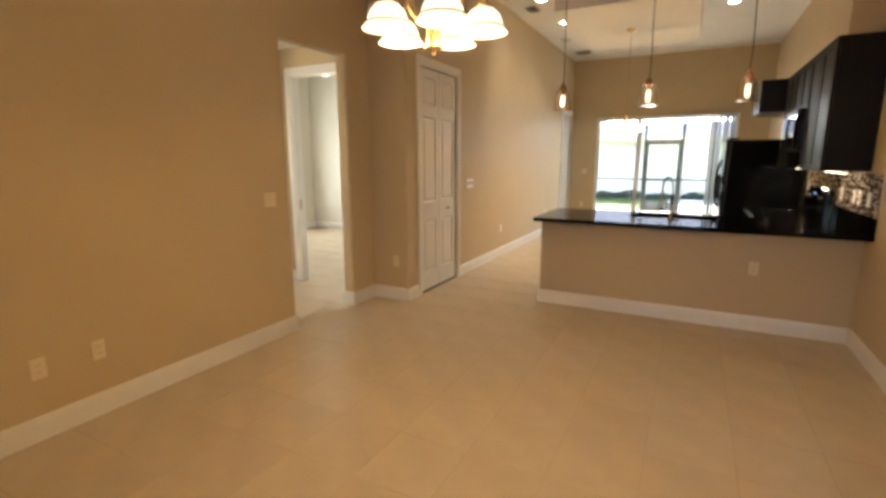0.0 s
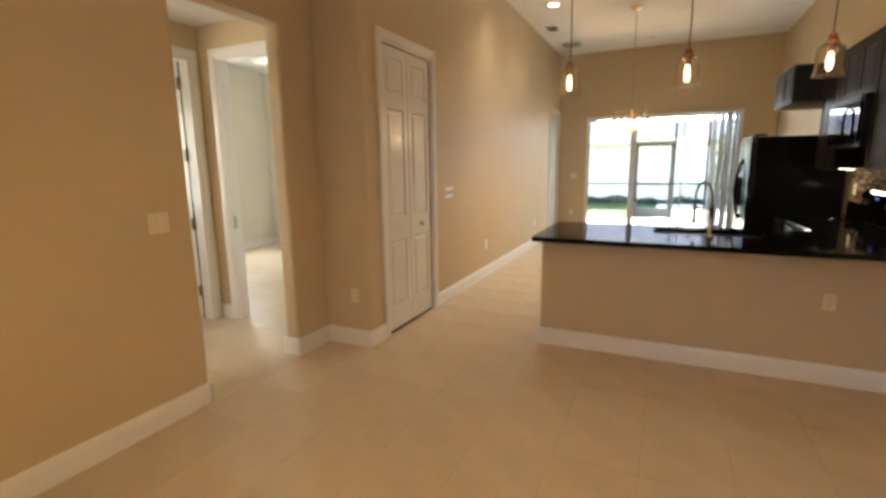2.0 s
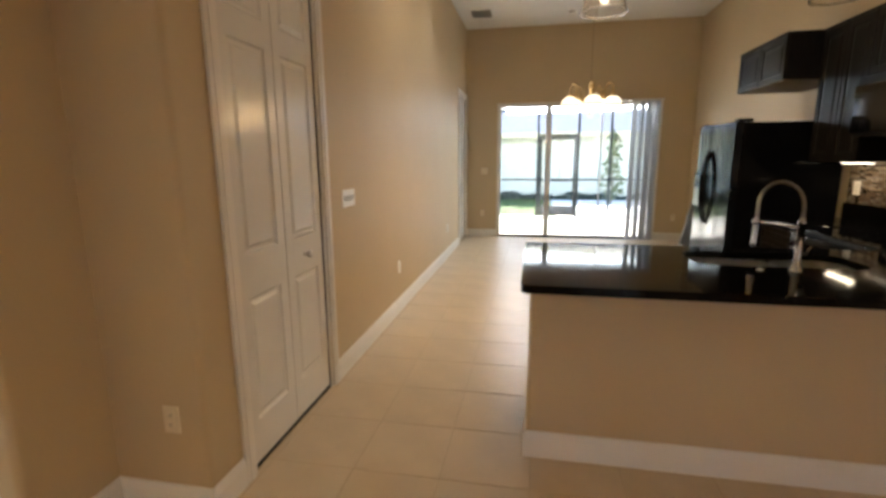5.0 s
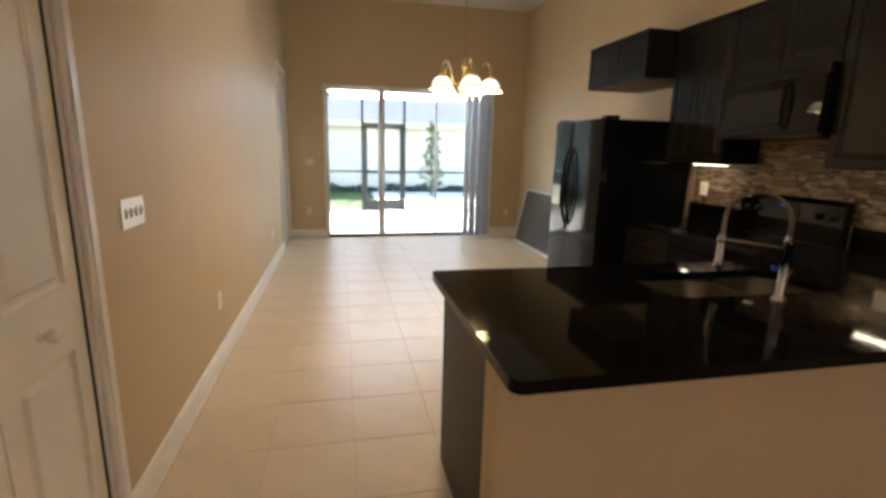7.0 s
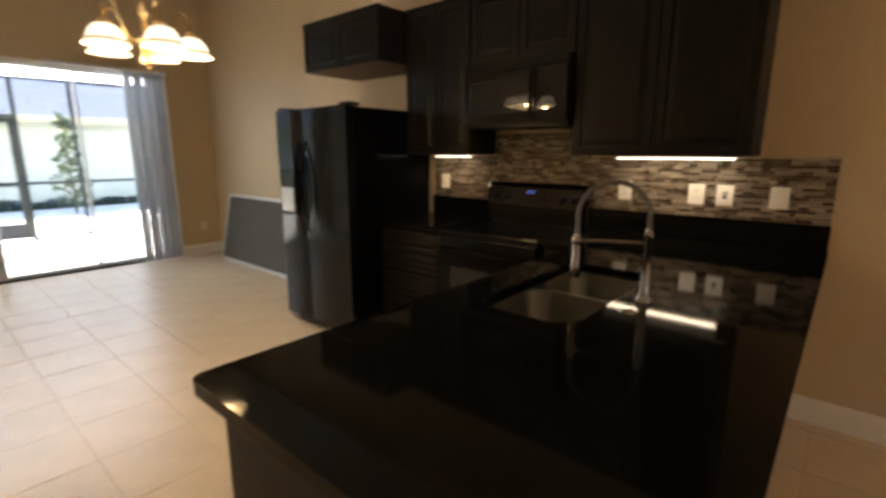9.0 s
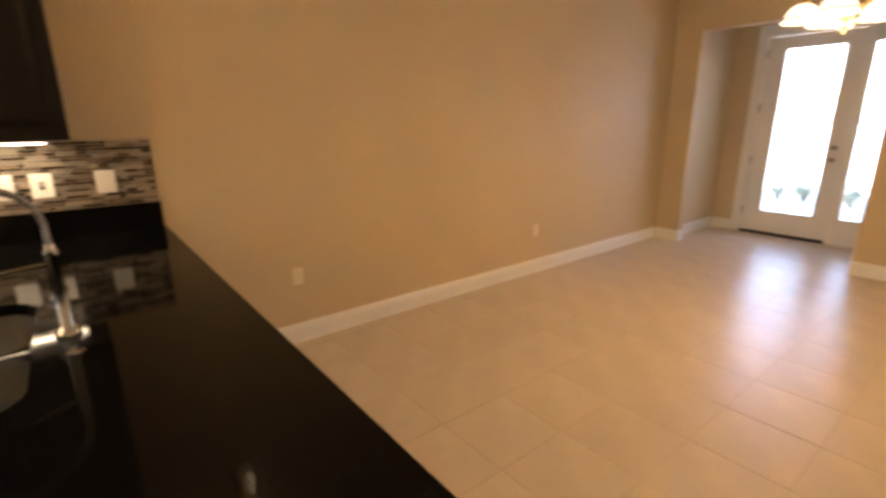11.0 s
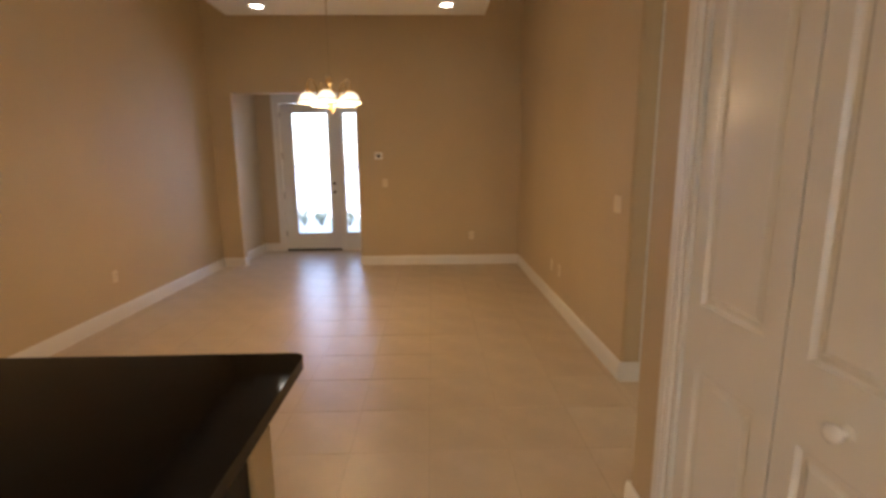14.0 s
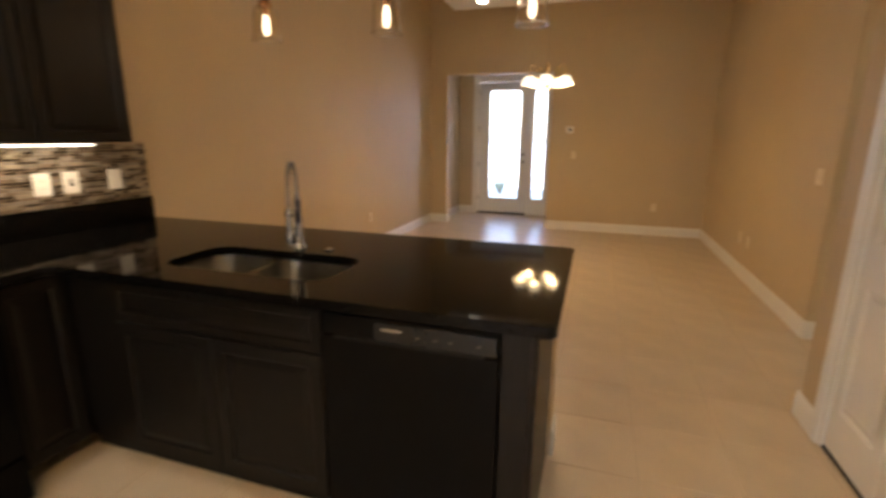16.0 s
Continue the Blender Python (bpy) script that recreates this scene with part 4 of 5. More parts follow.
# ---- plates, thermostat ----
def plate(x, y, z, rz, gangs, style, label, w=None, face=None):
    face = face or (ALMOND if label.startswith("pale") else PLATE)
    p = thing("wall_plate", label, "outlet" if style == "outlet" else "light switch", pose(x, y, z, 0, 0, rz), group="wall plates")
    wd = w or (0.072 + 0.046 * (gangs - 1))
    bm = bmesh.new()
    box(bm, -wd / 2, -0.006, -0.058, wd / 2, -0.0005, 0.058, 0.0025)
    part("cover", bm, face, p)
    for g in range(gangs):
        cx = (g - (gangs - 1) / 2) * 0.046
        if style == "outlet":
            for dz in (0.02, -0.02):
                soc = pbox("socket", face, p, cx - 0.016, -0.0085, dz - 0.014, cx + 0.016, -0.0062, dz + 0.014, 0.001)
                for sx in (-0.006, 0.006):
                    pbox("slot", SLOT, soc, cx + sx - 0.0012, -0.0092, dz - 0.006, cx + sx + 0.0012, -0.0086, dz + 0.006)
        elif style == "toggle":
            pbox("slot", SLOT, p, cx - 0.010, -0.0068, -0.018, cx + 0.010, -0.0061, 0.018)
            pbox("toggle", PLATE, p, cx - 0.005, -0.020, 0.0, cx + 0.005, -0.007, 0.010, 0.001)
        else:
            pbox("rocker", face, p, cx - 0.0165, -0.0095, -0.033, cx + 0.0165, -0.0062, 0.033, 0.0015)


plate(XL, 3.875, 1.186, 90, 4, "toggle", "ivory four-gang switch plate beside the pantry")
plate(XL, 5.05, 0.434, 90, 1, "outlet", "ivory outlet low on the long wall")
plate(XL, 7.6, 0.434, 90, 1, "outlet", "ivory outlet low on the long wall")
plate(XD, 0.92, 1.182, 90, 2, "rocker", "pale almond two-gang switch by the hall opening")
plate(-2.55, 2.32, 0.428, 0, 1, "outlet", "pale almond outlet on the return wall beside the pantry")
plate(XD, -0.45, 0.40, 90, 1, "outlet", "pale almond outlet low on the dining wall")
plate(XD, -0.745, 0.40, 90, 1, "outlet", "pale almond cable plate low on the dining wall")
plate(0.736, KY, 0.564, 0, 1, "outlet", "pale almond outlet on the half wall below the counter")
plate(XR, 2.05, 0.47, -90, 1, "outlet", "pale almond outlet low on the dining wall")
plate(XR, -0.355, 0.43, -90, 1, "outlet", "pale almond outlet low on the dining wall")
plate(-2.07, YF, 1.21, 0, 2, "rocker", "pale almond two-gang switch beside the patio door")
plate(-2.10, YF, 0.44, 0, 1, "outlet", "pale almond outlet under the patio switch")
plate(1.227, YF, 0.40, 0, 1, "outlet", "pale almond outlet beside the blinds")
plate(-0.92, YN, 1.19, 180, 1, "rocker", "pale almond switch beside the entry")
plate(-2.15, YN, 0.425, 180, 1, "outlet", "pale almond outlet low on the entry wall")
for y, g, st in ((5.28, 1, "outlet"), (3.80, 1, "outlet"), (3.394, 1, "outlet"), (3.25, 1, "toggle"), (3.0, 1, "rocker")):
    plate(XR - 0.011, y, 1.185, -90, g, st, "ivory plate set in the mosaic backsplash", 0.085)
t = thing("thermostat", "small white thermostat with a dark dial on the entry wall", "thermostat", pose(-0.84, YN, 1.57, 0, 0, 180))
bm = bmesh.new()
box(bm, -0.055, -0.022, -0.05, 0.055, -0.0005, 0.05, 0.005)
part("case", bm, PLATE, t)
bm = bmesh.new()
lathe(bm, [(0, 0), (0.026, 0), (0.024, 0.006), (0, 0.007)], 24)
part("dial", bm, SLOT, t, m=pose(0, -0.0225, 0, 90, 0, 0))

# ---- ceiling fittings ----
for x, y, w_, l_ in ((-2.11, 5.40, 0.16, 0.26), (-2.12, 7.46, 0.16, 0.26), (-2.04, 8.72, 0.30, 0.36)):
    v = thing("ceiling_vent", "pale louvred air vent in the ceiling", "air vent", pose(x, y, H))
    bm = bmesh.new()
    f = 0.025
    for a in ((-w_ / 2 - f, -l_ / 2 - f, -w_ / 2, l_ / 2 + f), (w_ / 2, -l_ / 2 - f, w_ / 2 + f, l_ / 2 + f), (-w_ / 2, -l_ / 2 - f, w_ / 2, -l_ / 2), (-w_ / 2, l_ / 2, w_ / 2, l_ / 2 + f)):
        box(bm, a[0], a[1], -0.010, a[2], a[3], -0.0005, 0.002)
    part("frame", bm, TRIM, v)
    pbox("backing", SLOT, v, -w_ / 2, -l_ / 2, -0.003, w_ / 2, l_ / 2, -0.0008)
    n = int(l_ / 0.03)
    for i in range(n):
        bm = bmesh.new()
        box(bm, -w_ / 2 + 0.001, -0.011, -0.001, w_ / 2 - 0.001, 0.011, 0.001)
        part("slat", bm, TRIM, v, m=pose(0, -l_ / 2 + (i + 0.5) * l_ / n, -0.008, 25, 0, 0))
bm = bmesh.new()
lathe(bm, [(0, -0.035), (0.05, -0.033), (0.062, -0.02), (0.065, -0.0005), (0, -0.0005)], 28, -0.65, 8.88, H)
tagged(part("smoke_detector", bm, PLATE, None, smooth=True), "round white smoke detector on the ceiling", "smoke detector")


def can_light(x, y, z, watts):
    c = thing("recessed_light", "round white recessed ceiling light, lit", "ceiling light", pose(x, y, z), group="recessed ceiling lights")
    bm = bmesh.new()
    lathe(bm, [(0.065, -0.001), (0.068, -0.006), (0.088, -0.007), (0.095, -0.001)], 28)
    part("trim_ring", bm, TRIM, c, smooth=True)
    bm = bmesh.new()
    lathe(bm, [(0, -0.003), (0.066, -0.003), (0.066, -0.0008), (0, -0.0008)], 28)
    part("lens", bm, CANGLOW, c)
    lamp("can_lamp", 'SPOT', pose(x, y, z - 0.02), watts, (1.0, 0.76, 0.46) if z < 3.5 else (1.0, 0.93, 0.82), radius=0.08, cone=112, blend=1.0)


for x, y in ((-1.87, 5.05), (-1.86, 6.30), (0.50, 6.38), (0.50, 4.6)):
    can_light(x, y, H, 3.9)
for x, y in ((0.34, -1.60), (-1.77, -1.56), (0.32, 1.20), (-1.77, 1.20)):
    can_light(x, y, HS, 0.75)


# ---- pendants over the peninsula ----
def pendant(x, y):
    p = thing("pendant_light", "clear glass jar pendant, copper cap, glowing filament bulb", "pendant light", pose(x, y, 2.05), group="pendants over the peninsula")
    bm = bmesh.new()
    lathe(bm, [(0, H - 2.0505), (0.06, H - 2.0505), (0.06, H - 2.07), (0.05, H - 2.078), (0, H - 2.08)], 24)
    part("canopy", bm, COPPER, p, smooth=True)
    bm = bmesh.new()
    tube(bm, [(0.004 * math.sin(k * 0.9), 0.003 * math.cos(k * 1.3), 0.125 + (H - 2.08 - 0.125) * k / 14) for k in range(15)], 0.004, 6)
    part("cord", bm, CORD, p, smooth=True)
    bm = bmesh.new()
    lathe(bm, [(0, 0.145), (0.009, 0.142), (0.013, 0.128), (0.022, 0.124), (0.025, 0.112), (0.019, 0.107), (0.021, 0.094), (0.033, 0.089), (0.037, 0.078), (0.037, 0.068), (0.018, 0.064), (0.018, 0.03), (0, 0.03)], 24)
    part("socket_cap", bm, COPPER, p, smooth=True)
    bm = bmesh.new()
    lathe(bm, [(0.029, 0.1005), (0.0325, 0.098), (0.0325, 0.095), (0.029, 0.0925)], 20)
    part("thumb_ring", bm, COPPER, p, smooth=True)
    bm = bmesh.new()
    outer = [(0.0375, 0.073), (0.052, 0.068), (0.062, 0.057), (0.0665, 0.038), (0.068, 0.0), (0.0695, -0.05), (0.0725, -0.078), (0.0785, -0.096)]
    lathe(bm, outer + [(r - 0.0035, h) for r, h in outer[::-1]] + [outer[0]], 32)
    g = part("glass_jar", bm, AMBGLASS, p, smooth=True)
    g.visible_shadow = False
    bm = bmesh.new()
    lathe(bm, [(0.0755, -0.0965), (0.0790, -0.0965), (0.0808, -0.0995), (0.0790, -0.1025), (0.0755, -0.1025), (0.0740, -0.0995), (0.0755, -0.0965)], 32)
    g = part("glass_rim", bm, AMBGLASS, p, smooth=True)
    g.visible_shadow = False
    bm = bmesh.new()
    lathe(bm, [(0, -0.074), (0.008, -0.071), (0.015, -0.060), (0.0185, -0.035), (0.0175, -0.005), (0.0125, 0.02), (0.011, 0.029), (0, 0.0295)], 18)
    b_ = part("bulb", bm, EDISON, p, smooth=True)
    b_.visible_shadow = False
    lamp("pendant_lamp", 'POINT', pose(x, y, 2.03), 0.13, AMBER, radius=0.017)


for x in (-0.93, -0.20, 0.52):
    pendant(x, 2.71)


# ---- chandeliers ----
def chandelier(x, y, turn, watts, z0):
    c = thing("chandelier", "five-arm polished brass chandelier with frosted glass bell shades, lit", "chandelier", pose(x, y, z0, 0, 0, turn), group="brass chandeliers")
    bm = bmesh.new()
    lathe(bm, [(0, HS - z0 - 0.0005), (0.065, HS - z0 - 0.0005), (0.062, HS - z0 - 0.014), (0.03, HS - z0 - 0.03), (0.008, HS - z0 - 0.04), (0, HS - z0 - 0.04)], 24)
    part("canopy", bm, BRASS, c, smooth=True)
    bm = bmesh.new()
    tube(bm, [(0, 0, 0.18), (0, 0, HS - z0 - 0.03)], 0.0032, 8)
    for k in range(int((HS - z0 - 0.24) / 0.05)):
        lathe(bm, [(0.0032, 0), (0.0056, 0.006), (0.0056, 0.018), (0.0032, 0.024)], 8, 0, 0, 0.2 + k * 0.05)
    part("chain_rod", bm, AGED, c, smooth=True)
    bm = bmesh.new()
    lathe(bm, [(0, -0.115), (0.009, -0.111), (0.005, -0.098), (0.016, -0.092), (0.036, -0.088), (0.036, -0.080), (0.012, -0.076), (0.009, -0.04), (0.010, 0.005), (0.034, 0.010), (0.034, 0.020), (0.014, 0.035), (0.014, 0.11), (0.026, 0.125), (0.018, 0.15), (0.008, 0.18), (0, 0.185)], 24)
    part("column", bm, BRASS, c, smooth=True)
    for k in range(4):
        a = 2 * math.pi * (k + 0.5) / 4
        bm = bmesh.new()
        tube(bm, [(0.028 * math.cos(a), 0.028 * math.sin(a), -0.081), (0.028 * math.cos(a), 0.028 * math.sin(a), 0.011)], 0.0045, 8)
        part("post", bm, BRASS, c, smooth=True)
    for k in range(5):
        a = 2 * math.pi * k / 5
        m = Matrix.Rotation(a, 4, 'Z')
        bm = bmesh.new()
        prof = [(0.03, 0.015), (0.055, 0.004), (0.085, 0.014), (0.105, 0.05), (0.118, 0.10), (0.134, 0.140), (0.155, 0.156), (0.175, 0.148), (0.187, 0.118), (0.188, 0.066)]
        tube(bm, [(r, 0, z) for r, z in prof], 0.0055, 8)
        arm = part("arm", bm, BRASS, c, m=m, smooth=True)
        bm = bmesh.new()
        lathe(bm, [(0, 0.072), (0.012, 0.070), (0.022, 0.058), (0.030, 0.052), (0.028, 0.044), (0, 0.044)], 16, 0.188, 0, 0)
        part("socket_cup", bm, BRASS, arm, m=m, smooth=True)
        bm = bmesh.new()
        outer = [(0.024, 0.046), (0.044, 0.038), (0.061, 0.020), (0.071, -0.004), (0.077, -0.022), (0.083, -0.034), (0.092, -0.042)]
        lathe(bm, outer + [(r - 0.003, h - 0.001) for r, h in outer[::-1]] + [outer[0]], 24, 0.188, 0, 0)
        sh = part("shade", bm, SHADE, arm, m=m, smooth=True)
        sh.visible_shadow = False
        bm = bmesh.new()
        lathe(bm, [(0.0765, -0.019), (0.0800, -0.021), (0.0815, -0.0275), (0.080, -0.028)], 24, 0.188, 0, 0)
        part("brass_band", bm, BRASS, sh, m=m, smooth=True)
        bm = bmesh.new()
        lathe(bm, [(0, -0.048), (0.018, -0.042), (0.026, -0.022), (0.020, 0.005), (0.012, 0.02), (0.012, 0.044)], 14, 0.188, 0, 0)
        bl = part("bulb", bm, FILAMENT, arm, m=m, smooth=True)
        bl.visible_shadow = False
        w_ = pose(x, y, z0, 0, 0, turn) @ m @ Vector((0.188, 0, -0.035))
        if k in (2, 4):
            lamp("chandelier_lamp", 'POINT', pose(*w_), watts * 1.5, WARM, radius=0.025)
        else:
            lamp("chandelier_lamp", 'SPOT', pose(*w_), watts * 1.45, WARM, radius=0.025, cone=178)


chandelier(-0.72, -0.146, 20, 0.41, 2.015)
chandelier(-0.695, 5.30, 55, 0.47, 1.915)

# ---- under-cabinet strips ----
for y0, y1 in ((3.20, 3.81), (4.93, 5.26)):
    u = thing("undercabinet_light", "slim glowing light bar under the wall cabinet", "light bar", group="under-cabinet lights")
    pbox("housing", ALU, u, 1.285, y0 - 0.01, 1.388, 1.325, y1 + 0.01, 1.3995, 0.002)
    pbox("lens", LED, u, 1.288, y0, 1.382, 1.322, y1, 1.3878, 0.001)
    lamp("strip_lamp", 'AREA', pose(1.305, (y0 + y1) / 2, 1.378), 0.25 * (y1 - y0), (1.0, 0.78, 0.52), size=(0.03, y1 - y0))

# ---- bedroom: windows, fan ----
for n, (z0, z1) in enumerate(((0.57, 2.15), (2.46, 2.74))):
    w = thing("window_%d" % (n + 2), "white framed bedroom window, bright with daylight", "window", kind="structure")
    bm = bmesh.new()
    x0, x1 = BX0 - 0.09, BX0 - 0.04
    for a in ((4.30, z0, 4.34, z1), (5.12, z0, 5.16, z1), (4.34, z0, 5.12, z0 + 0.04), (4.34, z1 - 0.04, 5.12, z1)):
        box(bm, x0, a[0], a[1], x1, a[2], a[3], 0.003)
    if n == 0:
        box(bm, x0 + 0.005, 4.34, 1.42, x1 - 0.005, 5.12, 1.46, 0.003)
    part("window_frame", bm, TRIM, w)
    g = pbox("pane", GLASS, w, BX0 - 0.068, 4.34, z0 + 0.04, BX0 - 0.062, 5.12, z1 - 0.04)
    g.visible_shadow = False
    if n == 0:
        pbox("window_sill", TRIM, w, BX0 - 0.04, 4.25, z0 - 0.025, BX0 + 0.04, 5.21, z0 - 0.001, 0.004)
f = thing("ceiling_fan", "white ceiling fan with a lit glass bowl", "ceiling fan", pose(-5.2, 4.35, BH - 0.01))
bm = bmesh.new()
lathe(bm, [(0, 0.0), (0.07, 0.0), (0.06, -0.05), (0.012, -0.06), (0.012, -0.14), (0.05, -0.15), (0.10, -0.17), (0.105, -0.24), (0.06, -0.27), (0, -0.27)], 24)
part("motor", bm, TRIM, f, smooth=True)
bm = bmesh.new()
lathe(bm, [(0.05, -0.272), (0.11, -0.285), (0.10, -0.33), (0.06, -0.36), (0, -0.37)], 24)
part("light_bowl", bm, SHADE, f, smooth=True)
for k in range(5):
    bm = bmesh.new()
    prism(bm, rounded([(0.16, -0.05), (0.62, -0.068), (0.62, 0.068), (0.16, 0.05)], [0.02, 0.05, 0.05, 0.02]), -0.004, 0.004)
    box(bm, 0.08, -0.02, -0.006, 0.20, 0.02, -0.0045)
    part("blade", bm, TRIM, f, m=pose(0, 0, -0.215, 0, 0, 72 * k + 15) @ pose(0, 0, 0, 10, 0, 0))
lamp("fan_lamp", 'POINT', pose(-5.2, 4.35, BH - 0.45), 0.3, (1.0, 0.85, 0.65), radius=0.08)

# ---- outdoors ----
setting("ground", [(-400, -400, -0.35, 400, 400, -0.16)], GRASS, "lawn reaching to the horizon", "ground")
setting("patio", [(-6.0, YF + 0.12, -0.159, 6.0, 13.15, -0.04), (-0.55, 13.15, -0.159, 8.0, 18.9, -0.10), (-3, -9, -0.159, 3, YV - 0.14, -0.05)], CONCRETE, "pale concrete patio and porch slab", "patio")
setting("driveway", [(-60, -140, -0.159, 60, -9, -0.12)], DRIVE, "wide pale grey driveway before the front door", "driveway")
bm = bmesh.new()
box(bm, -6.0, YF + 0.15, 2.62, 6.0, 13.15, 2.85)
tagged(part("patio_roof", bm, CEIL, None), "white soffit of the covered patio", "roof", kind="structure")
bm = bmesh.new()
box(bm, -3.0, -6.5, 2.95, 3.0, YV - 0.14, 3.1)
tagged(part("porch_roof", bm, CEIL, None), "white porch soffit", "roof", kind="structure")
se = thing("screen_enclosure", "dark bronze patio screen frame with a screen door", "screen frame")
SY = 13.05
for x in (-5.0, -3.0, -1.09, -0.12, 0.64, 2.4, 4.2):
    pbox("post", BRONZE, se, x - 0.028, SY, -0.04, x + 0.028, SY + 0.05, 2.619, 0.003)
for x0, x1 in ((-4.972, -3.028), (-2.972, -1.118), (-0.092, 0.612), (0.668, 2.372), (2.428, 4.172)):
    pbox("chair_rail", BRONZE, se, x0, SY + 0.005, 0.88, x1, SY + 0.045, 0.925, 0.003)
    pbox("kick_rail", ALU, se, x0, SY + 0.005, -0.04, x1, SY + 0.045, 0.0, 0.003, "pale sill rail")
pbox("top_beam", BRONZE, se, -5.0, SY - 0.045, 2.56, 4.228, SY - 0.002, 2.618, 0.003)
bm = bmesh.new()
dx0, dx1 = -1.06, -0.15
for a in ((dx0, 0.0, dx0 + 0.075, 1.96), (dx1 - 0.075, 0.0, dx1, 1.96), (dx0 + 0.075, 1.88, dx1 - 0.075, 1.96), (dx0 + 0.075, 0.86, dx1 - 0.075, 0.93), (dx0 + 0.075, 0.0, dx1 - 0.075, 0.05)):
    box(bm, a[0], SY + 0.005, a[1], a[2], SY + 0.04, a[3], 0.003)
sdoor = part("screen_door", bm, BRONZE, se)
pbox("kick_plate", KICK, sdoor, dx0 + 0.0755, SY + 0.012, 0.0505, dx1 - 0.0755, SY + 0.032, 0.25, 0.002, "grey kick plate")
pbox("header", BRONZE, se, -1.064, SY + 0.005, 1.965, -0.146, SY + 0.045, 2.01, 0.003)

nh = thing("house", "single-storey cream stucco neighbour house with a grey shingle roof", "house")
pbox("wall", STUCCO, nh, -16, 20.0, -0.16, 16, 28, 2.25)
pbox("fascia", FASCIA, nh, -16.6, 19.38, 2.19, 16.6, 19.43, 2.36)
bm = bmesh.new()
vs = [bm.verts.new(p) for p in ((-16.6, 19.4, 2.35), (16.6, 19.4, 2.35), (16.6, 24.4, 5.4), (-16.6, 24.4, 5.4), (16.6, 29.0, 2.35), (-16.6, 29.0, 2.35))]
bm.faces.new((vs[0], vs[1], vs[2], vs[3]))
bm.faces.new((vs[3], vs[2], vs[4], vs[5]))
bm.faces.new((vs[0], vs[3], vs[5]))
bm.faces.new((vs[1], vs[4], vs[2]))
bm.faces.new((vs[0], vs[5], vs[4], vs[1]))
part("roof", bm, SHINGLE, nh)
bm = bmesh.new()
n = 36
for k in range(n):
    z0, yy = 2.36 + (5.4 - 2.35) * k / n, 19.4 + 5.0 * k / n
    sl_ = 2.94 / 5.0
    box(bm, -16.6, yy, z0 - 0.006, 16.6, yy + 0.03, z0 + 0.008)
part("shingle_course", bm, SHINGLE, nh)

random.seed(4)


def leaf_quad(bm, p, s):
    q = Euler((random.uniform(0, 6.28), random.uniform(-0.9, 0.9), random.uniform(0, 6.28))).to_matrix()
    pts = ((-0.5, 0, 0), (-0.15, 0.24, 0.05), (0.5, 0, 0), (-0.15, -0.24, 0.05))
    vs = [bm.verts.new(Vector(p) + q @ (Vector(c) * s)) for c in pts]
    bm.faces.new((vs[0], vs[1], vs[2]))
    bm.faces.new((vs[0], vs[2], vs[3]))


tr = thing("tree", "slender young broadleaf tree in front of the neighbour's wall", "tree", pose(1.36, 17.4, -0.15))
bm = bmesh.new()
trunk = [(0.02 * math.sin(k), 0.02 * math.cos(k * 1.4), 0.28 * k) for k in range(10)]
tube(bm, trunk, 0.03, 8, radii=[0.035 - 0.003 * k for k in range(10)])
part("trunk", bm, BARK, tr, smooth=True)
crown = bmesh.new()
for k in range(34):
    z = 0.30 + 1.95 * (k / 34)
    a = k * 2.4
    reach = (0.36 * (1 - (k / 34)) ** 0.8 + 0.07) * random.uniform(0.7, 1.25)
    tip = Vector((reach * math.cos(a), reach * math.sin(a), z + 0.18))
    bm = bmesh.new()
    tube(bm, [(0, 0, z), tip * 0.5 + Vector((0, 0, z * 0.5 + 0.02)), tip], 0.006, 5, radii=[0.010, 0.007, 0.003])
    part("limb", bm, BARK, tr)
    for j in range(13):
        p = Vector((0, 0, z)).lerp(tip, random.uniform(0.3, 1.1)) + Vector([random.gauss(0, 0.05) for _ in range(3)])
        leaf_quad(crown, p, random.uniform(0.12, 0.20))
part("crown", crown, LEAF, tr)
for x, y, r, h in ((0.42, -7.4, 0.30, 0.34), (1.15, -7.6, 0.28, 0.30), (1.55, -7.5, 0.34, 0.42)):
    sh_ = thing("shrub", "low green shrub beside the front walk, sky glare put into its pale colour", "shrub", pose(x, y, -0.05), group="shrubs by the front walk")
    crown = bmesh.new()
    for k in range(9):
        a = k * 2.4
        tip = Vector((r * 0.8 * math.cos(a) * random.uniform(0.4, 1), r * 0.8 * math.sin(a) * random.uniform(0.4, 1), h * random.uniform(0.65, 1.0)))
        bm = bmesh.new()
        tube(bm, [(0, 0, 0), tip * 0.5, tip], 0.005, 5, radii=[0.008, 0.006, 0.003])
        part("stem", bm, BARK, sh_)
        for j in range(26):
            leaf_quad(crown, tip * random.uniform(0.25, 1.05) + Vector([random.gauss(0, 0.035) for _ in range(3)]) + Vector((0, 0, 0.07)), random.uniform(0.06, 0.10))
    part("crown", crown, SHRUB, sh_)
# leafy strip added in place of the shadow band along the wall's foot
bm = bmesh.new()
for k in range(11000):
    x = random.uniform(-14, 14)
    hgt = 0.22 + 0.05 * math.sin(x * 2.1) + 0.06 * math.sin(x * 5.3)
    leaf_quad(bm, (x, 19.6 + random.uniform(-0.28, 0.28), -0.16 + random.uniform(0.02, 1) * hgt), random.uniform(0.08, 0.15))
tagged(part("hedge", bm, FOOTSHADE, None), "low dark leafy strip standing in for the shadow along the foot of the neighbour's wall", "hedge", kind="stuff")
bm = bmesh.new()
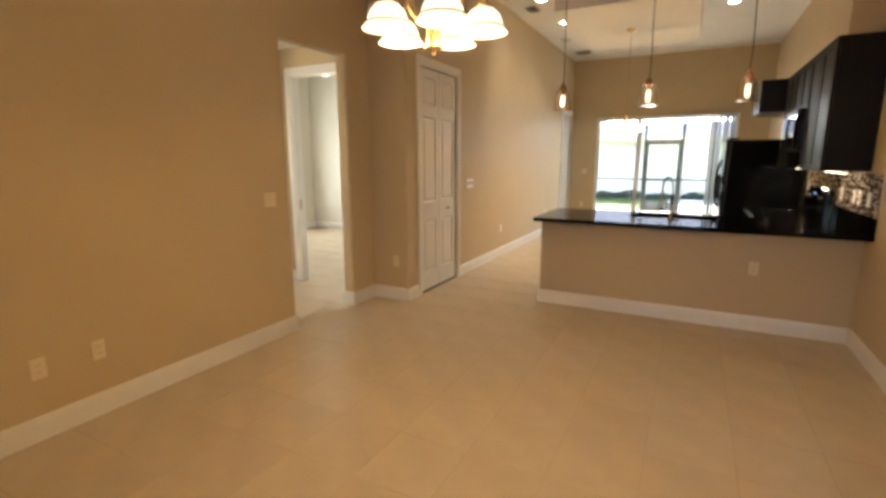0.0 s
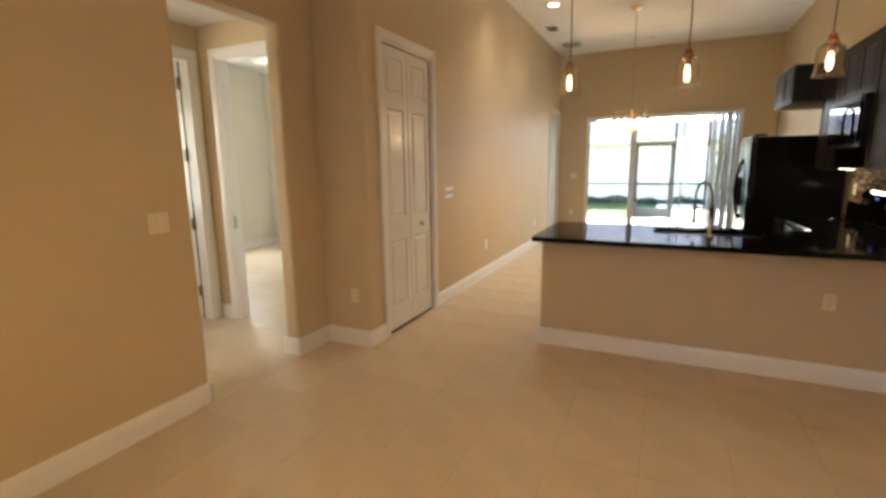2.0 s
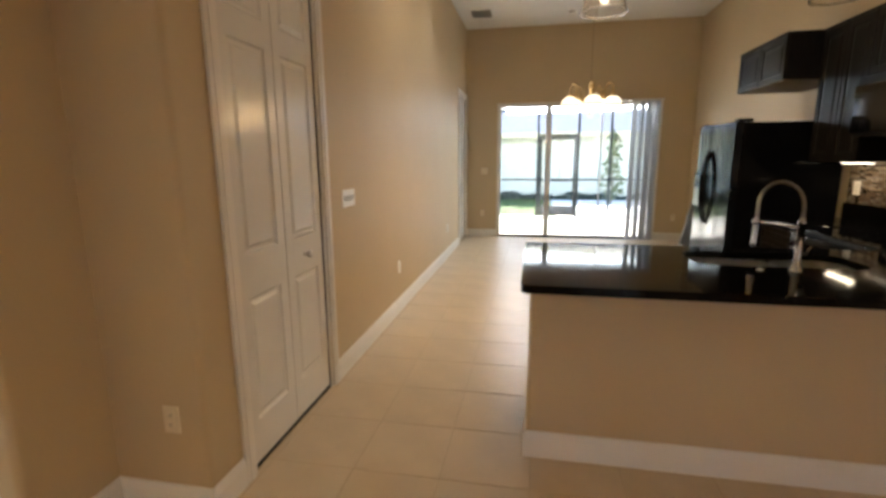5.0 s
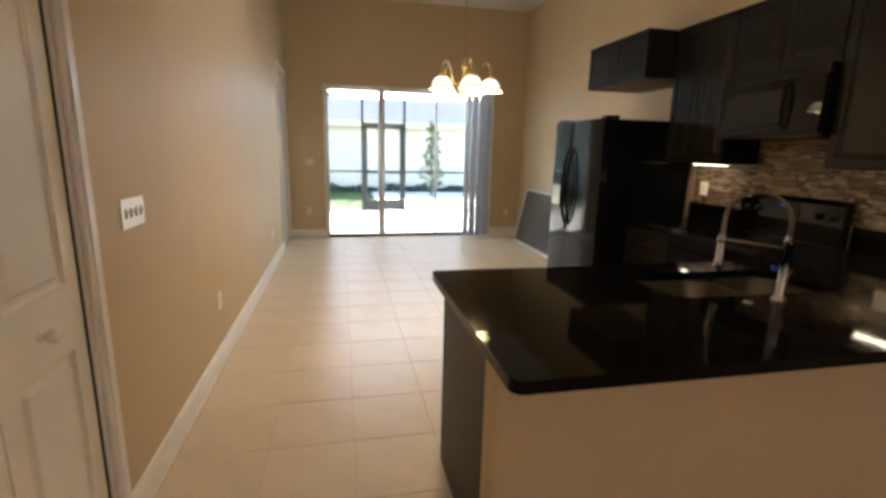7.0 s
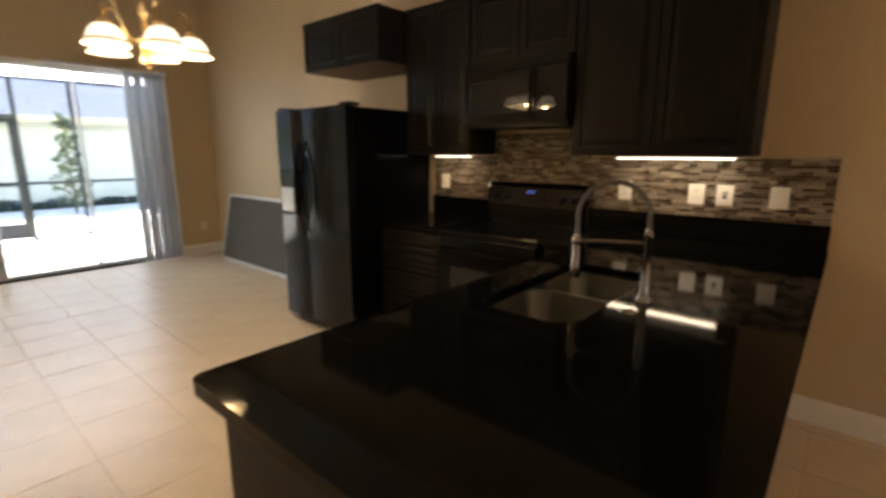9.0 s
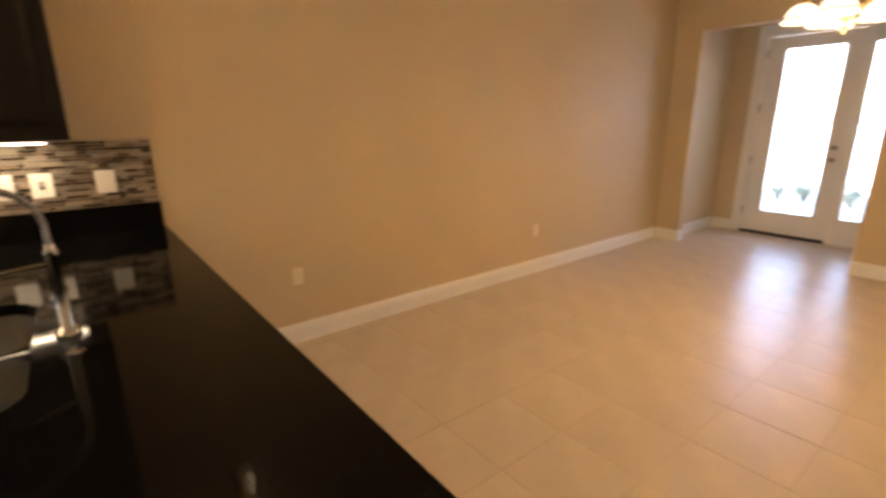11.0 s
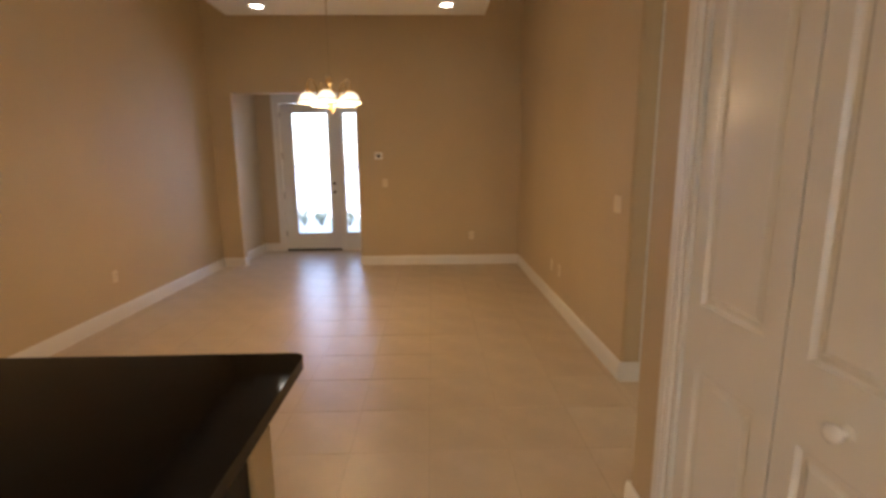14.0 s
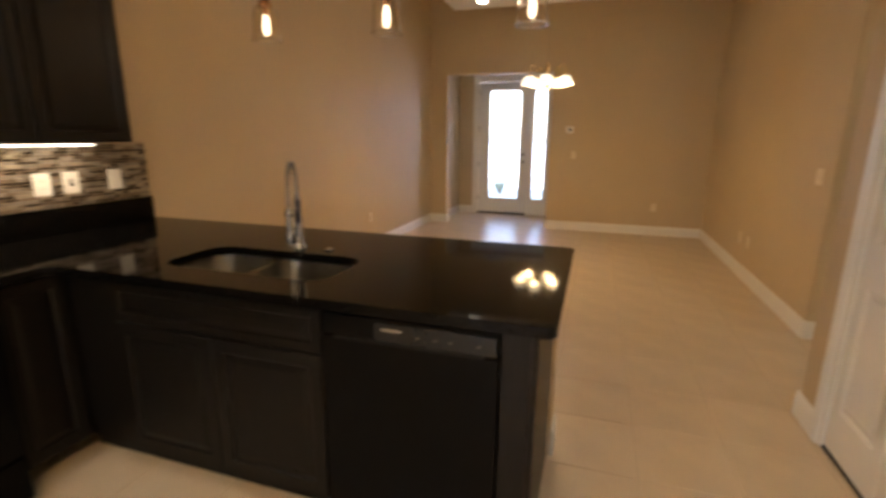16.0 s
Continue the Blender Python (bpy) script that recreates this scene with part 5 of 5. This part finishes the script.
for k in range(9000):
    x, y = random.uniform(-6, -0.6), random.uniform(13.2, 19.2)
    if x > -0.6:
        continue
    hgt, a, lean = random.uniform(0.03, 0.07), random.uniform(0, 6.28), random.uniform(-0.02, 0.02)
    c, s = 0.006 * math.cos(a), 0.006 * math.sin(a)
    vs = [bm.verts.new(p) for p in ((x - c, y - s, -0.161), (x + c, y + s, -0.161), (x + lean, y + lean, -0.16 + hgt))]
    bm.faces.new(vs)
tagged(part("grass", bm, BLADE, None), "mown green lawn beyond the patio", "grass", kind="stuff")

# ---- mosaic backsplash ----
ms = thing("backsplash", "thin-strip glass and stone mosaic backsplash in taupe, grey and cream", "backsplash")
pbox("backing", GROUT, ms, XR - 0.006, YS + 0.004, 1.0605, XR - 0.0005, 5.405, 1.40)
pbox("range_backing", GROUT, ms, XR - 0.006, RY0, 0.93, XR - 0.0005, RY1, 1.0604)
pbox("hood_backing", GROUT, ms, XR - 0.006, 4.034, 1.4004, XR - 0.0005, 4.796, 1.56)
random.seed(11)
tm = {}


def strip_mesh(w, h, k):
    key = (round(w, 3), round(h, 3), k)
    if key not in tm:
        bm = bmesh.new()
        e = 0.0012
        o = [bm.verts.new(p) for p in ((0, 0, 0), (0, w, 0), (0, w, h), (0, 0, h))]
        i = [bm.verts.new(p) for p in ((-0.0045, e, e), (-0.0045, w - e, e), (-0.0045, w - e, h - e), (-0.0045, e, h - e))]
        bm.faces.new(i)
        for q in range(4):
            bm.faces.new((o[q], o[(q + 1) % 4], i[(q + 1) % 4], i[q]))
        tm[key] = mesh_of(bm, "tile", MOSAICS[k])
    return tm[key]


rest = [bmesh.new() for _ in MOSAICS]
count = 0
PITCH = 0.0163
for row in range(int(0.34 / PITCH) + 10):
    z = 1.062 + row * PITCH
    ya, yb = (YS + 0.006, 5.403) if z + 0.015 < 1.40 else (4.036, 4.794)
    if z > 1.545:
        break
    y = ya
    while y < yb - 0.01:
        w_ = min(random.choice((0.03, 0.048, 0.062, 0.073, 0.098)), yb - y)
        k = random.choices((0, 1, 2, 3), (0.36, 0.22, 0.16, 0.26))[0]
        if count < 300 and y < 3.62:
            ob = new("tile", strip_mesh(w_ - 0.0016, PITCH - 0.0016, k))
            ob.location = (XR - 0.0062, y, z)
            ob.parent = ms
            count += 1
        else:
            b_ = rest[k]
            h_ = PITCH - 0.0016
            e, x0, x1 = 0.0012, XR - 0.0062, XR - 0.0107
            o = [b_.verts.new(p) for p in ((x0, y, z), (x0, y + w_ - 0.0016, z), (x0, y + w_ - 0.0016, z + h_), (x0, y, z + h_))]
            i = [b_.verts.new(p) for p in ((x1, y + e, z + e), (x1, y + w_ - 0.0016 - e, z + e), (x1, y + w_ - 0.0016 - e, z + h_ - e), (x1, y + e, z + h_ - e))]
            b_.faces.new(i)
            for q in range(4):
                b_.faces.new((o[q], o[(q + 1) % 4], i[(q + 1) % 4], i[q]))
        y += w_
for b_, k in zip(rest, MOSAICS):
    tagged(part("tile_field", b_, k, ms), kind="stuff")

# ---- floor tiles ----
T0, TV, TX, TY = 0.4125, 0.4205, -1.548, 4.400
fl = bpy.data.objects["floor"]
fm = {}


def tile_mesh(w, h):
    key = (round(w, 3), round(h, 3))
    if key not in fm:
        bm = bmesh.new()
        e = 0.0016
        o = [bm.verts.new(p) for p in ((0, 0, -0.004), (w, 0, -0.004), (w, h, -0.004), (0, h, -0.004))]
        i = [bm.verts.new(p) for p in ((e, e, 0), (w - e, e, 0), (w - e, h - e, 0), (e, h - e, 0))]
        bm.faces.new(i)
        for q in range(4):
            bm.faces.new((o[q], o[(q + 1) % 4], i[(q + 1) % 4], i[q]))
        fm[key] = mesh_of(bm, "floor_tile", TILE)
    return fm[key]


random.seed(5)
G = 0.003
bedroom_tiles = bmesh.new()
for x0, y0, x1, y1, single in ((XD, YN, XR, 2.32, True), (XL, 2.32, XR, YF + 0.02, True), (XH, 0.98, XD, YH, True), (-0.60, YV - 0.02, 1.28, YN, True), (BX0, YH, BX1, BY1, False), (-5.5, 0.98, XH, YH, False), (-4.60, -1.30, XD - 0.13, 0.98, False)):
    for i in range(math.floor((x0 - TX) / T0), math.ceil((x1 - TX) / T0)):
        for j in range(math.floor((y0 - TY) / TV), math.ceil((y1 - TY) / TV)):
            a, b = max(x0, TX + i * T0 + G / 2), min(x1, TX + (i + 1) * T0 - G / 2)
            c, d_ = max(y0, TY + j * TV + G / 2), min(y1, TY + (j + 1) * TV - G / 2)
            if b - a < 0.012 or d_ - c < 0.012:
                continue
            if a > -1.02 and c > 3.1 and d_ < 3.68 or a > 0.95 and c > 3.1 and d_ < 6.3:
                continue
            if single:
                ob = new("floor_tile", tile_mesh(b - a, d_ - c))
                ob.location = (a, c, random.uniform(-0.0004, 0.0004))
                ob.parent = fl
            else:
                e = 0.0016
                o = [bedroom_tiles.verts.new(p) for p in ((a, c, -0.004), (b, c, -0.004), (b, d_, -0.004), (a, d_, -0.004))]
                q_ = [bedroom_tiles.verts.new(p) for p in ((a + e, c + e, 0), (b - e, c + e, 0), (b - e, d_ - e, 0), (a + e, d_ - e, 0))]
                bedroom_tiles.faces.new(q_)
                for q in range(4):
                    bedroom_tiles.faces.new((o[q], o[(q + 1) % 4], q_[(q + 1) % 4], q_[q]))
tagged(part("bedroom_tile_field", bedroom_tiles, TILE, fl), kind="stuff")
